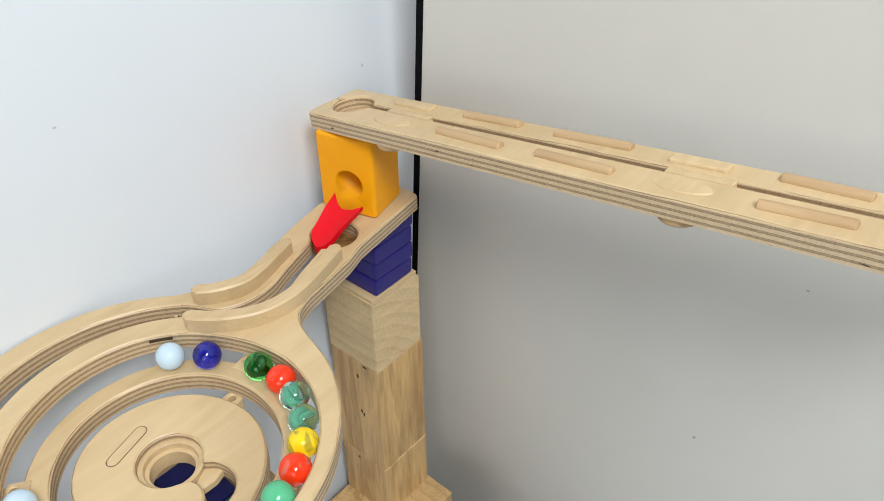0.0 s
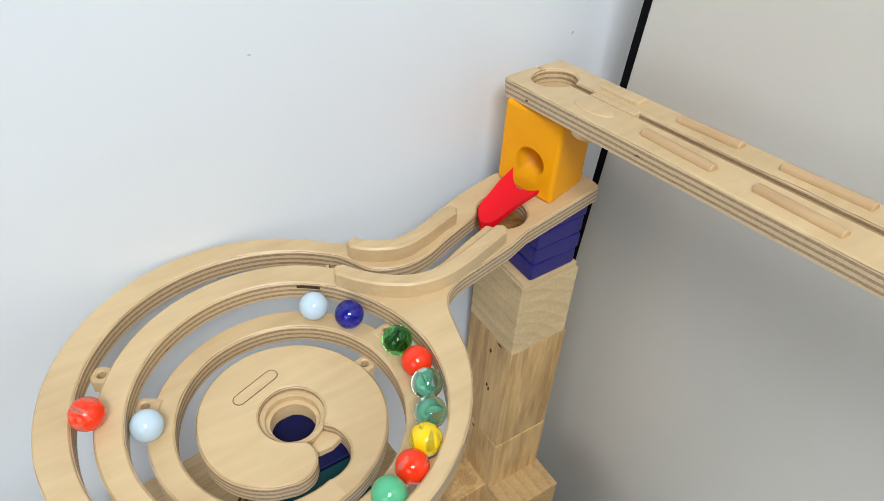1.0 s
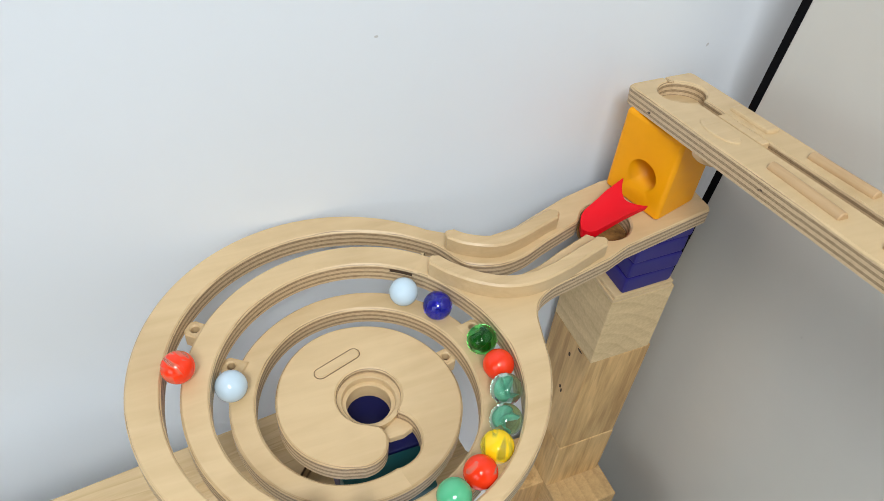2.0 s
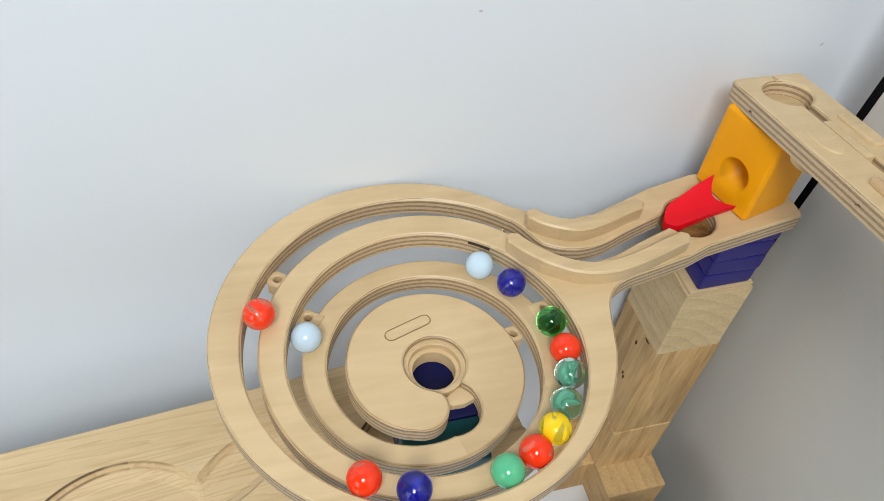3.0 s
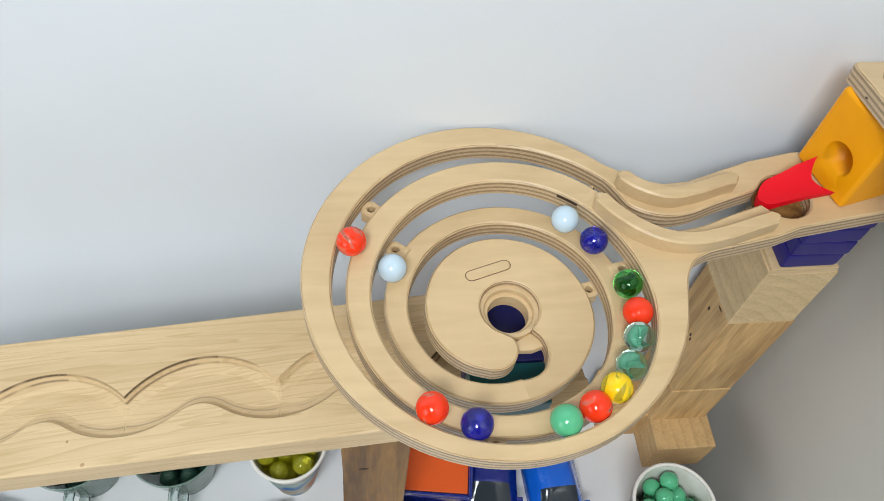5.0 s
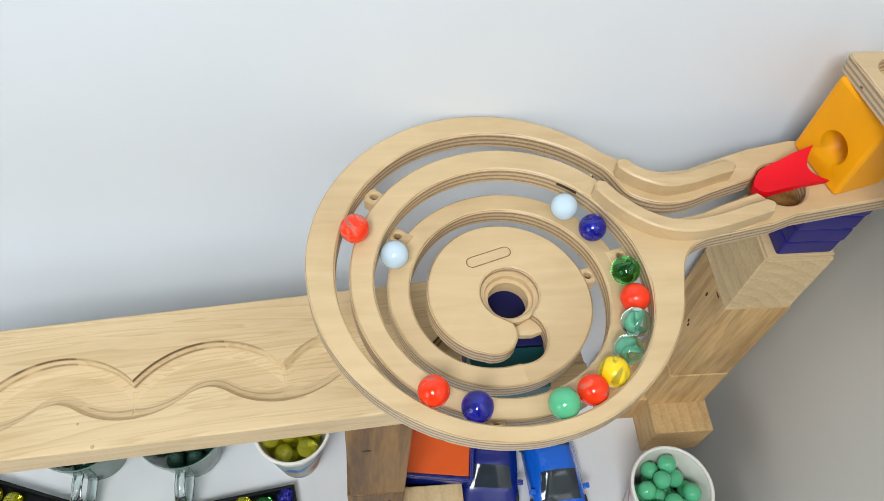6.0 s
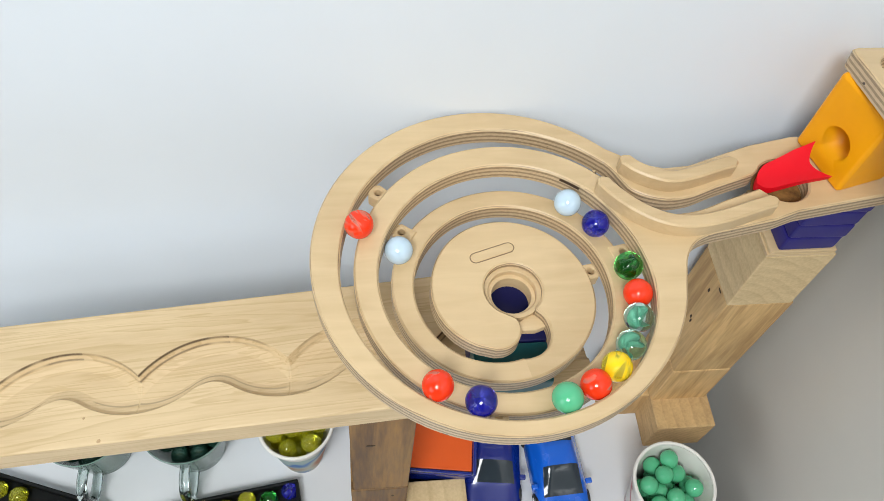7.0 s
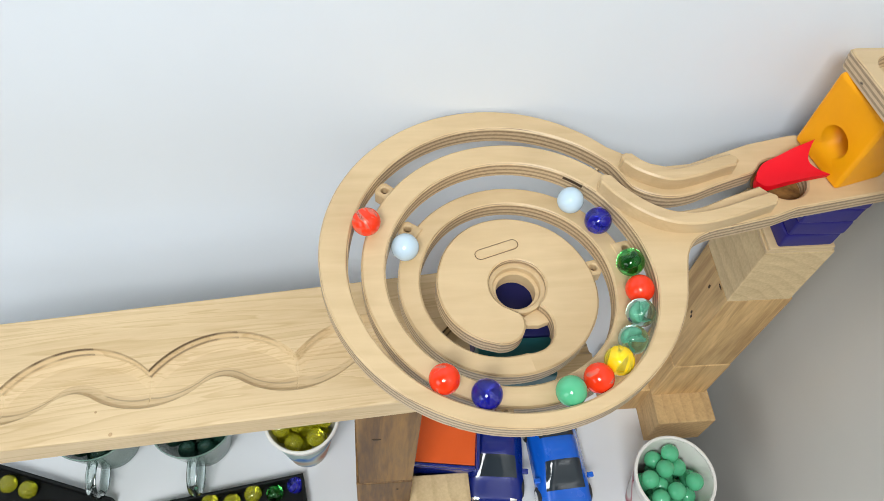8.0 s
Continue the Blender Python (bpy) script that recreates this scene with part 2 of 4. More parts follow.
M_PRINT_RED = printed_paper("red_print", (0.74, 0.70, 0.64), [(0.45, 0.03, 0.06), (0.70, 0.66, 0.60)])
M_PRINT_BLUE = printed_paper("blue_print", (0.40, 0.50, 0.48), [(0.03, 0.18, 0.50), (0.50, 0.50, 0.40), (0.50, 0.14, 0.015)])
MARBLE = {
    "white": (paint("milk_white_glass", (0.55, 0.69, 0.80), 0.08, 0.03, 0.0), "opaque milky white glass marble"),
    "mint": (paint("mint_glass", (0.10, 0.47, 0.24), 0.08, 0.08, 0.0), "opaque mint green glass marble"),
    "blue": (glass_marble("blue_glass", (0.085, 0.10, 0.80), (0.01, 0.01, 0.30), 0.25, 0.05), "translucent cobalt blue glass marble"),
    "green": (glass_marble("green_glass", (0.12, 0.78, 0.16), None, 0.0, 0.0), "clear green glass marble with dark swirl"),
    "clear": (glass_marble("clear_glass", (0.60, 0.87, 0.75), None, 0.0, 0.0), "clear glass marble with pale green swirl"),
    "yellow": (glass_marble("yellow_glass", (0.95, 0.82, 0.06), (0.98, 0.66, 0.01), 0.0, 0.3), "clear glass marble with yellow vanes"),
    "olive": (glass_marble("olive_glass", (0.72, 0.70, 0.05), None, 0.0, 0.22), "olive yellow glass marble"),
    "red": (glass_marble("red_glass", (1.0, 0.42, 0.28), (1.0, 0.045, 0.008), -0.3, 0.25), "clear glass marble with red-orange vanes"),
    "ink": (glass_marble("ink_glass", (0.03, 0.10, 0.07), (0.006, 0.02, 0.015), 1.0, 0.5), "very dark green glass marble"),
}
SWIRL = {
    "green": (paint("dark_green_swirl", (0.010, 0.13, 0.02), 0.4, 0.3, 0.0), 0.55, "dark green swirl"),
    "clear": (paint("pale_green_swirl", (0.22, 0.58, 0.42), 0.4, 0.2, 0.0), 0.55, "pale green swirl"),
}

# ---- mesh helpers ----


def mesh_object(name, bm, material, smooth=False, sharp=35):
    me = bpy.data.meshes.new(name)
    bmesh.ops.recalc_face_normals(bm, faces=bm.faces)
    if smooth:
        for f in bm.faces:
            f.smooth = True
        for e in bm.edges:
            if len(e.link_faces) == 2 and e.calc_face_angle(0) > radians(sharp):
                e.smooth = False
    bm.to_mesh(me)
    bm.free()
    me.materials.append(material)
    ob = new(name, me)
    if smooth:
        ob.modifiers.new("normals", "WEIGHTED_NORMAL").keep_sharp = True
    return ob


def part(name, bm, material, parent, label="", smooth=False):
    ob = mesh_object(name, bm, material, smooth)
    ob.parent = parent
    if label:
        ob["label"] = label
    return ob


def empty(name, at, label, category, group="", kind=""):
    ob = new(name)
    ob.empty_display_size = 0.01
    ob.location = at
    return tagged(ob, label, category, group, kind)


def box(sx, sy, sz, at=(0, 0, 0), bevel=0.0, seg=2, rz=0.0):
    """A box on its base centre, in metres."""
    bm = bmesh.new()
    bmesh.ops.create_cube(bm, size=1, matrix=Matrix.Translation((0, 0, sz / 2)) @ Matrix.Diagonal((sx, sy, sz, 1)))
    if bevel:
        bmesh.ops.bevel(bm, geom=list(bm.edges), offset=bevel, segments=seg, profile=0.5, affect="EDGES")
    bmesh.ops.transform(bm, matrix=Matrix.Translation(at) @ Matrix.Rotation(radians(rz), 4, "Z"), verts=bm.verts)
    return bm


def lathe(profile, steps=40, at=(0, 0, 0)):
    """A turned body from (radius, z) pairs."""
    bm = bmesh.new()
    rings = []
    for r, z in profile:
        if r < 1e-6:
            rings.append([bm.verts.new((at[0], at[1], at[2] + z))])
        else:
            rings.append([bm.verts.new((at[0] + r * math.cos(2 * math.pi * i / steps), at[1] + r * math.sin(2 * math.pi * i / steps), at[2] + z)) for i in range(steps)])
    for a, b in zip(rings, rings[1:]):
        for i in range(steps):
            j = (i + 1) % steps
            if len(a) == 1 and len(b) > 1:
                bm.faces.new((a[0], b[i], b[j]))
            elif len(b) == 1 and len(a) > 1:
                bm.faces.new((a[i], b[0], a[j]))
            elif len(a) > 1:
                bm.faces.new((a[i], b[i], b[j], a[j]))
    return bm


def plate(outline, top, thick, chamfer=0.0012, holes=()):
    """A flat board from its outline and holes (metres), chamfered round the top edges, with the attribute ply."""
    loops = []
    for k, loop in enumerate((outline, *holes)):
        p = [Vector((q[0], q[1])) for q in loop]
        p = [q for i, q in enumerate(p) if (q - p[i - 1]).length > 1e-4]
        turn = sum(a.x * b.y - b.x * a.y for a, b in zip(p, p[1:] + p[:1]))
        if (turn < 0) == (k == 0):
            p.reverse()
        loops.append(p)
    bm = bmesh.new()
    lay = bm.verts.layers.float.new("ply")
    tops, bottoms, flat_top, flat_low = [], [], [], []
    for p in loops:
        n = len(p)
        ins = []
        for i in range(n):
            a, b, c = p[i - 1], p[i], p[(i + 1) % n]
            d1, d2 = (b - a).normalized(), (c - b).normalized()
            nrm = Vector((-(d1.y + d2.y), d1.x + d2.x))
            nrm = nrm.normalized() if nrm.length > 1e-6 else Vector((-d1.y, d1.x))
            ins.append(b + nrm * chamfer)
        rows = []
        for pts, dz, h in ((p, -thick, 0.0), (p, -chamfer, 0.92), (ins, 0.0, 1.0)):
            row = []
            for q in pts:
                v = bm.verts.new((q.x, q.y, top + dz))
                v[lay] = h
                row.append(v)
            rows.append(row)
        for a, b in zip(rows, rows[1:]):
            for i in range(n):
                j = (i + 1) % n
                bm.faces.new((a[i], a[j], b[j], b[i]))
        tops += rows[2]
        bottoms += rows[0]
        flat_top.append([Vector((q.x, q.y, 0)) for q in ins])
        flat_low.append([Vector((q.x, q.y, 0)) for q in p])
    for flat, verts in ((flat_top, tops), (flat_low, bottoms)):
        for tri in tessellate_polygon(flat):
            try:
                bm.faces.new([verts[i] for i in tri])
            except ValueError:
                pass
    return bm


def ribbon(outer, inner, tops, thick, chamfer=0.0012):
    """A board bent along a way: outer and inner edge points with the height of the top at each."""
    bm = bmesh.new()
    lay = bm.verts.layers.float.new("ply")
    rows = []
    for o, i, z in zip(outer, inner, tops):
        o, i = Vector(o), Vector(i)
        d = (i - o).normalized() * chamfer
        prof = [(o, -thick, 0), (o, -chamfer, 0.92), (o + d, 0, 1), (i - d, 0, 1), (i, -chamfer, 0.92), (i, -thick, 0)]
        row = []
        for q, dz, h in prof:
            v = bm.verts.new((q.x, q.y, z + dz))
            v[lay] = h
            row.append(v)
        rows.append(row)
    for a, b in zip(rows, rows[1:]):
        for i in range(6):
            j = (i + 1) % 6
            bm.faces.new((a[i], a[j], b[j], b[i]))
    bm.faces.new(rows[0])
    bm.faces.new(rows[-1][::-1])
    return bm


def smooth_line(pts, per=8):
    """A Catmull-Rom line through the points."""
    out = []
    n = len(pts)
    for i in range(n - 1):
        p0, p1, p2, p3 = (Vector(pts[max(0, min(n - 1, k))]) for k in (i - 1, i, i + 1, i + 2))
        for s in range(per):
            t = s / per
            out.append(0.5 * (2 * p1 + (p2 - p0) * t + (2 * p0 - 5 * p1 + 4 * p2 - p3) * t * t + (3 * p1 - p0 - 3 * p2 + p3) * t ** 3))
    out.append(Vector(pts[-1]))
    return out


def offset_line(line, d):
    """The line moved d to its left."""
    out = []
    for i, p in enumerate(line):
        t = (line[min(i + 1, len(line) - 1)] - line[max(i - 1, 0)]).normalized()
        out.append(p + Vector((-t.y, t.x)) * d)
    return out


def rod(a, b, r, steps=14, bev=0.0006):
    """A dowel from a to b with slightly rounded ends."""
    a, b = Vector(a), Vector(b)
    L = (b - a).length
    bm = lathe([(0, 0), (r - bev, 0), (r, bev), (r, L - bev), (r - bev, L), (0, L)], steps)
    m = Matrix.Translation(a) @ (b - a).to_track_quat("Z", "Y").to_matrix().to_4x4()
    bmesh.ops.transform(bm, matrix=m, verts=bm.verts)
    return bm


# ---- the setting ----
def slab(name, x0, x1, y0, y1, z0, z1, material, label, category, bevel=0.0):
    ob = mesh_object(name, box(x1 - x0, y1 - y0, z1 - z0, ((x0 + x1) / 2, (y0 + y1) / 2, z0), bevel), material)
    return tagged(ob, label, category, kind="structure")


slab("wall_north", -2.2, 0.40, 0.066, 0.16, -0.75, 1.85, M_WALL, "smooth glossy white painted wall behind the marble run", "wall")
bm = bmesh.new()
lo, hi = -0.75, 1.85


def edge_at(z, d=0.0):
    """The panel's free edge leans slightly out of plumb."""
    return 0.0925 - 0.05 * (z - 0.34), 0.0365 - 0.10 * (z - 0.34) + d


corners = []
for z in (lo, hi):
    x, y = edge_at(z)
    corners.append([bm.verts.new(p) for p in ((x, y, z), (x, -2.4, z), (x + 0.12, -2.4, z), (x + 0.012, y, z))])
for i in range(4):
    j = (i + 1) % 4
    bm.faces.new((corners[0][i], corners[0][j], corners[1][j], corners[1][i]))
bm.faces.new(corners[0])
bm.faces.new(corners[1][::-1])
tagged(mesh_object("wall_east", bm, M_GREY), "matt grey panel wall beside the marble run", "wall", kind="structure")
# black strip along the panel, painting the shaded gap before the white wall
bm = bmesh.new()
rowsz = []
for z in (lo, hi):
    x, y = edge_at(z)
    rowsz.append([bm.verts.new(p) for p in ((x - 0.0004, y - 0.0012, z), (x - 0.0004, y + 0.0048, z), (x + 0.014, y + 0.0048, z), (x + 0.014, y + 0.0002, z), (x + 0.0002, y + 0.0002, z), (x + 0.0002, y - 0.0012, z))])
for i in range(6):
    j = (i + 1) % 6
    bm.faces.new((rowsz[0][i], rowsz[0][j], rowsz[1][j], rowsz[1][i]))
tagged(mesh_object("trim", bm, M_GAP_SHADE), "thin black strip painted as the shaded gap beside the grey panel", "trim", kind="structure")
# unseen sides added to close the room and hold back bounced light
slab("wall_west", -2.3, -2.2, -2.4, 0.16, -0.75, 1.85, M_ROOM_UNSEEN, "unseen plain wall added to close the room", "wall")
slab("wall_south", -2.3, 0.30, -2.5, -2.4, -0.75, 1.85, M_ROOM_UNSEEN, "unseen plain wall added to close the room", "wall")
slab("floor", -2.3, 0.40, -2.5, 0.16, -0.85, -0.75, M_ROOM_UNSEEN, "unseen plain floor added to close the room", "floor")
slab("ceiling", -2.3, 0.40, -2.5, 0.16, 1.85, 1.95, M_ROOM_UNSEEN, "unseen plain ceiling added to close the room", "ceiling")

table = empty("table", (-0.6, -0.2, -0.75), "white smooth tabletop pushed against the white wall", "table")
part("tabletop", box(1.24, 0.60, 0.03, (0.02, -0.04, 0.72), 0.003), M_TABLE, table)
for sx in (-0.55, 0.60):
    for sy in (-0.30, 0.22):
        part("leg", box(0.04, 0.04, 0.72, (sx, sy, 0), 0.003), M_TABLE, table)

# ---- the spiral track ----
SPIRAL = Vector((-0.200, -0.046))
# both edges of the slot: degrees along the turns, millimetres from the middle
OUT_A = [45, 58, 75, 92, 110, 130, 147, 165, 208, 262, 305, 320, 335, 352, 374, 395, 415, 443, 472, 505, 530, 575, 622, 677, 695, 710, 730, 750, 767, 787, 807, 830, 852, 873, 905, 950, 990, 1010]
OUT_R = [98.4, 98, 97, 96, 95, 92.5, 90.5, 88, 86, 85.6, 87, 86, 84.7, 81.9, 76.8, 74.6, 73.5, 70.9, 68.4, 66.7, 66.8, 67.6, 67.8, 66.5, 64.7, 62.7, 61, 59, 57, 54.5, 52.5, 50.8, 48.7, 47.4, 47, 46, 44, 43]
INN_A = [45, 52, 70, 90, 110, 135, 155, 170, 200, 260, 306, 320, 337, 360, 380, 411, 439, 468, 498, 525, 560, 600, 622, 650, 681, 700, 720, 740, 765, 787, 805, 825, 845, 868, 890, 950, 985, 1010]
INN_R = [89, 88.5, 87.2, 85.3, 83.7, 82.2, 81, 80.4, 79.8, 79.9, 80.4, 79, 77.6, 75.2, 72.4, 69.2, 65.7, 62.7, 61.2, 60.2, 58.6, 56.8, 56, 56.2, 56.7, 57.2, 56.3, 54.2, 52.3, 49.3, 47.4, 44.8, 42.0, 39.0, 37.6, 37, 37, 36.5]
HALF = 0.0050
THICK = 0.0115
TOP = 0.388
DISC_TOP = 0.362


def eased(a, along, values):
    return sum(np.interp(a + k, along, values) for k in (-12, -6, 0, 6, 12)) / 5000


def slot_o(a):
    return eased(a, OUT_A, OUT_R)


def slot_i(a):
    return eased(a, INN_A, INN_R)


def slot_r(a):
    return (slot_o(a) + slot_i(a)) / 2


def ring_z(a):
    """The height of the board's top along the turns."""
    if a <= 400:
        return TOP
    return TOP + (DISC_TOP - TOP) * min(1.0, (a - 400) / 560.0)


def polar(a, r):
    return SPIRAL + Vector((math.cos(radians(a)), math.sin(radians(a)))) * r


track = empty("spiral_track", (-0.2, -0.046, 0.352), "pale birch plywood spiral marble track with a keyhole disc", "marble track")
base_of_track = Vector(track.location)


def tpart(name, bm, material, label="", smooth=False):
    bmesh.ops.translate(bm, verts=bm.verts, vec=-base_of_track)
    return part(name, bm, material, track, label, smooth)


RING_C, RING_R = Vector((-0.2003, -0.0377)), 0.1027


def outer_edge(a):
    d = Vector((math.cos(radians(a)), math.sin(radians(a))))
    f = SPIRAL - RING_C
    bq = f.dot(d)
    return SPIRAL + d * (-bq + math.sqrt(bq * bq - f.dot(f) + RING_R ** 2))


# middle line of the channel through the neck
CHANNEL = smooth_line([polar(62, slot_r(62)), polar(45, slot_r(45)), (-0.121, -0.001), (-0.102, -0.0095), (-0.083, -0.0085), (-0.062, -0.001), (-0.036, 0.0075)], 8)

# one flat board: outer ring, neck and head, cut through by the slot
ch = CHANNEL[8:]
back_side = offset_line(ch, HALF)
front_side = offset_line(ch, -HALF)
cup_c = Vector((-0.0227, 0.0065))
cup_hole = [cup_c + Vector((math.cos(radians(a)), math.sin(radians(a)))) * 0.0156 for a in range(150, -156, -9)]
rim_out = [outer_edge(a) for a in range(48, 348, 3)]
rim_out += smooth_line([rim_out[-1], (-0.0992, -0.0560), (-0.0957, -0.0445), (-0.0892, -0.0355), (-0.0790, -0.0302), (-0.0640, -0.0270), (-0.036, -0.0215)], 6)[1:]
rim_out += [Vector(p) for p in ((-0.020, -0.016), (0.047, -0.005), (0.049, -0.002), (0.049, 0.037), (0.046, 0.041), (-0.006, 0.041), (-0.036, 0.0345), (-0.058, 0.027), (-0.078, 0.020), (-0.094, 0.0185), (-0.108, 0.0225))]
through_slot = [polar(a, slot_o(a)) for a in range(405, 44, -3)] + [p for p in back_side if p.x < -0.038] + cup_hole + [p for p in front_side if p.x < -0.038][::-1] + [polar(45, slot_i(45))]
tpart("board", plate(rim_out, TOP, THICK, holes=[through_slot]), M_PLY)
angles = [398.0, 401.0] + [404 + 3 * i for i in range(200)] + [1002.4]
tpart("inner_turn", ribbon([polar(a, slot_i(a - 360)) for a in angles], [polar(a, slot_o(a)) for a in angles], [ring_z(a) + 0.00012 * (a > 980 or a < 406) for a in angles], THICK), M_PLY)


def guide(name, way, lab=""):
    """A bent strip beside the channel, rounded at both ends."""
    half = 0.0043
    mid = smooth_line(way, 6)
    edge_l, edge_r = offset_line(mid, half), offset_line(mid, -half)
    caps = []
    for p, q in ((mid[-1], mid[-2]), (mid[0], mid[1])):
        base = math.atan2(p.y - q.y, p.x - q.x)
        caps.append([p + Vector((math.cos(base + radians(k)) * 0.75, math.sin(base + radians(k)) * 0.75)) * half for k in range(-70, 71, 14)])
    bm = plate([*edge_r, *caps[0], *edge_l[::-1], *caps[1]], TOP + 0.0100, 0.0099, 0.0011)
    return tpart(name, bm, M_MAPLE, lab)


guide("guide_rail", [(-0.1205, 0.0180), (-0.1130, 0.0110), (-0.0980, 0.0045), (-0.0825, 0.0065), (-0.0645, 0.0122), (-0.0555, 0.0145)])
guide("guide_rail", [(-0.1370, 0.0025), (-0.1300, -0.0072), (-0.1185, -0.0180), (-0.1050, -0.0252), (-0.0895, -0.0272), (-0.0705, -0.0238), (-0.0505, -0.0177), (-0.0400, -0.0147)])

tpart("cup_floor", lathe([(0.0, 0.0), (0.0154, 0.0), (0.0154, 0.0012), (0.0, 0.0012)], 30, (cup_c.x, cup_c.y, TOP - THICK + 0.0002)), M_POST_DARK, "dark brown floor of the round hole")

# centre disc with the keyhole
rim = [polar(a, slot_i(a)) for a in range(640, 969, 4)]
hc, hr = Vector((-0.1905, -0.0455)), 0.0166
key = smooth_line([(-0.2050, -0.0829), (-0.1998, -0.0826), (-0.1950, -0.0806), (-0.1915, -0.0770), (-0.1896, -0.0725), (-0.1896, -0.0680), (-0.1914, -0.0642), (-0.1945, -0.0622)], 5)
key += [hc + Vector((math.cos(radians(a)), math.sin(radians(a)))) * hr for a in range(248, -52, -8)]
key += smooth_line([(-0.1795, -0.0595), (-0.1756, -0.0640), (-0.1737, -0.0700), (-0.1739, -0.0765), (-0.1763, -0.0822), (-0.1806, -0.0862), (-0.1862, -0.0883), tuple(polar(1000, slot_o(1000)))], 6)
tpart("centre_disc", plate([*key[::-1], *rim[::-1]][::-1], DISC_TOP, THICK), M_PLY)
tpart("hole_ledge", lathe([(0.0116, -0.0180), (0.0116, -0.0088), (0.0119, -0.0084), (0.0138, -0.0084), (0.0140, -0.0080), (0.0140, -0.0048), (0.0144, -0.0044), (0.0168, -0.0044), (0.0168, -0.0125), (0.0150, -0.0130), (0.0146, -0.0180), (0.0116, -0.0180)], 40, (hc.x, hc.y, DISC_TOP)), M_MAPLE, "turned wooden ledge", True)


def stadium(a, b, r, k=8):
    a, b = Vector(a), Vector(b)
    base = math.atan2(b.y - a.y, b.x - a.x)
    pts = [b + Vector((math.cos(base - math.pi / 2 + math.pi * i / k), math.sin(base - math.pi / 2 + math.pi * i / k))) * r for i in range(k + 1)]
    return pts + [a + Vector((math.cos(base + math.pi / 2 + math.pi * i / k), math.sin(base + math.pi / 2 + math.pi * i / k))) * r for i in range(k + 1)]


tpart("inlay_seam", plate(stadium((-0.2098, -0.0246), (-0.1898, -0.0181), 0.0036), DISC_TOP + 0.0002, 0.003, 0.0001), M_SEAM_BORE, "dark seam round the inlay")
tpart("inlay", plate(stadium((-0.2098, -0.0246), (-0.1898, -0.0181), 0.0031), DISC_TOP + 0.0007, 0.004, 0.0005), M_MAPLE, "pale wooden inlay in the disc")
tpart("channel_floor", plate([Vector(p) for p in ((-0.1930, -0.0612), (-0.1880, -0.0628), (-0.1800, -0.0585), (-0.1752, -0.0632), (-0.1737, -0.0668), (-0.1800, -0.0690), (-0.1870, -0.0688), (-0.1925, -0.0655))], DISC_TOP - 0.0072, 0.0042, 0.0004), M_MAPLE, "lower step of the marble channel")
for a in (138, 504, 372, 731, 262):
    r = slot_r(a)
    z = (ring_z(a) + ring_z(a + 360)) / 2 - 0.0145
    bm = plate([Vector(p) for p in ((-0.0062, -0.0050), (0.0040, -0.0050), (0.0062, -0.0028), (0.0062, 0.0028), (0.0040, 0.0050), (-0.0062, 0.0050))],
               0.0075, 0.0085, 0.0008, holes=[[Vector((0.0012 + 0.0022 * math.cos(k * 0.5236), 0.0022 * math.sin(k * 0.5236))) for k in range(12)]])
    m = Matrix.Translation((*polar(a, r - 0.001), z)) @ Matrix.Rotation(radians(a), 4, "Z")
    bmesh.ops.transform(bm, matrix=m, verts=bm.verts)
    pg = tpart("peg", bm, M_MAPLE, "small wooden connecting peg")
    # dark disc down the peg's hole, its colour standing in for shade
    bore = lathe([(0.0, 0.0), (0.0023, 0.0), (0.0023, 0.0006), (0.0, 0.0006)], 12)
    bmesh.ops.transform(bore, matrix=Matrix.Translation(-base_of_track) @ m @ Matrix.Translation((0.0012, 0, 0.0012)), verts=bore.verts)
    part("bore", bore, M_SEAM_BORE, pg, "dark disc painted as shade in the drilled hole")


streak = [405 + i for i in range(11)]
tpart("dark_streak", ribbon([polar(a, slot_o(a) + 0.0006) for a in streak], [polar(a, slot_o(a) - 0.0003) for a in streak], [ring_z(a) - 0.0022 for a in streak], 0.0020, 0.0001), M_KNOT, "dark gap in a ply layer")


def marble_mesh(material):
    bm = bmesh.new()
    bmesh.ops.create_uvsphere(bm, u_segments=28, v_segments=16, radius=0.008)
    for f in bm.faces:
        f.smooth = True
    me = bpy.data.meshes.new("marble")
    bm.to_mesh(me)
    bm.free()
    me.materials.append(material)
    return me


MARBLE_MESH = {k: marble_mesh(v[0]) for k, v in MARBLE.items()}


def swirl_mesh(material, reach):
    """Three bent vanes of glass twisted about the marble's axis."""
    bm = bmesh.new()
    for blade in range(3):
        grid = []
        for i in range(11):
            h = (i / 5 - 1) * 0.92
            rim_r = 0.0080 * reach * math.sqrt(max(0.0, 1 - h * h)) + 0.0002
            row = []
            for side in (0.16, -0.16):
                for k in range(5):
                    f = k / 4 if side > 0 else 1 - k / 4
                    a = blade * 2.094 + 1.1 * h + 0.7 * f * f + side * (1.25 - f)
                    row.append(bm.verts.new((rim_r * f * math.cos(a), rim_r * f * math.sin(a), 0.0080 * reach * h)))
            grid.append(row)
        for p, q in zip(grid, grid[1:]):
            for k in range(10):
                bm.faces.new((p[k], p[(k + 1) % 10], q[(k + 1) % 10], q[k]))
        bm.faces.new(grid[0])
        bm.faces.new(grid[-1][::-1])
    for f in bm.faces:
        f.smooth = True
    bmesh.ops.recalc_face_normals(bm, faces=bm.faces)
    me = bpy.data.meshes.new("swirl")
    bm.to_mesh(me)
    bm.free()
    me.materials.append(material)
    return me


SWIRL_MESH = {k: swirl_mesh(v[0], v[1]) for k, v in SWIRL.items()}


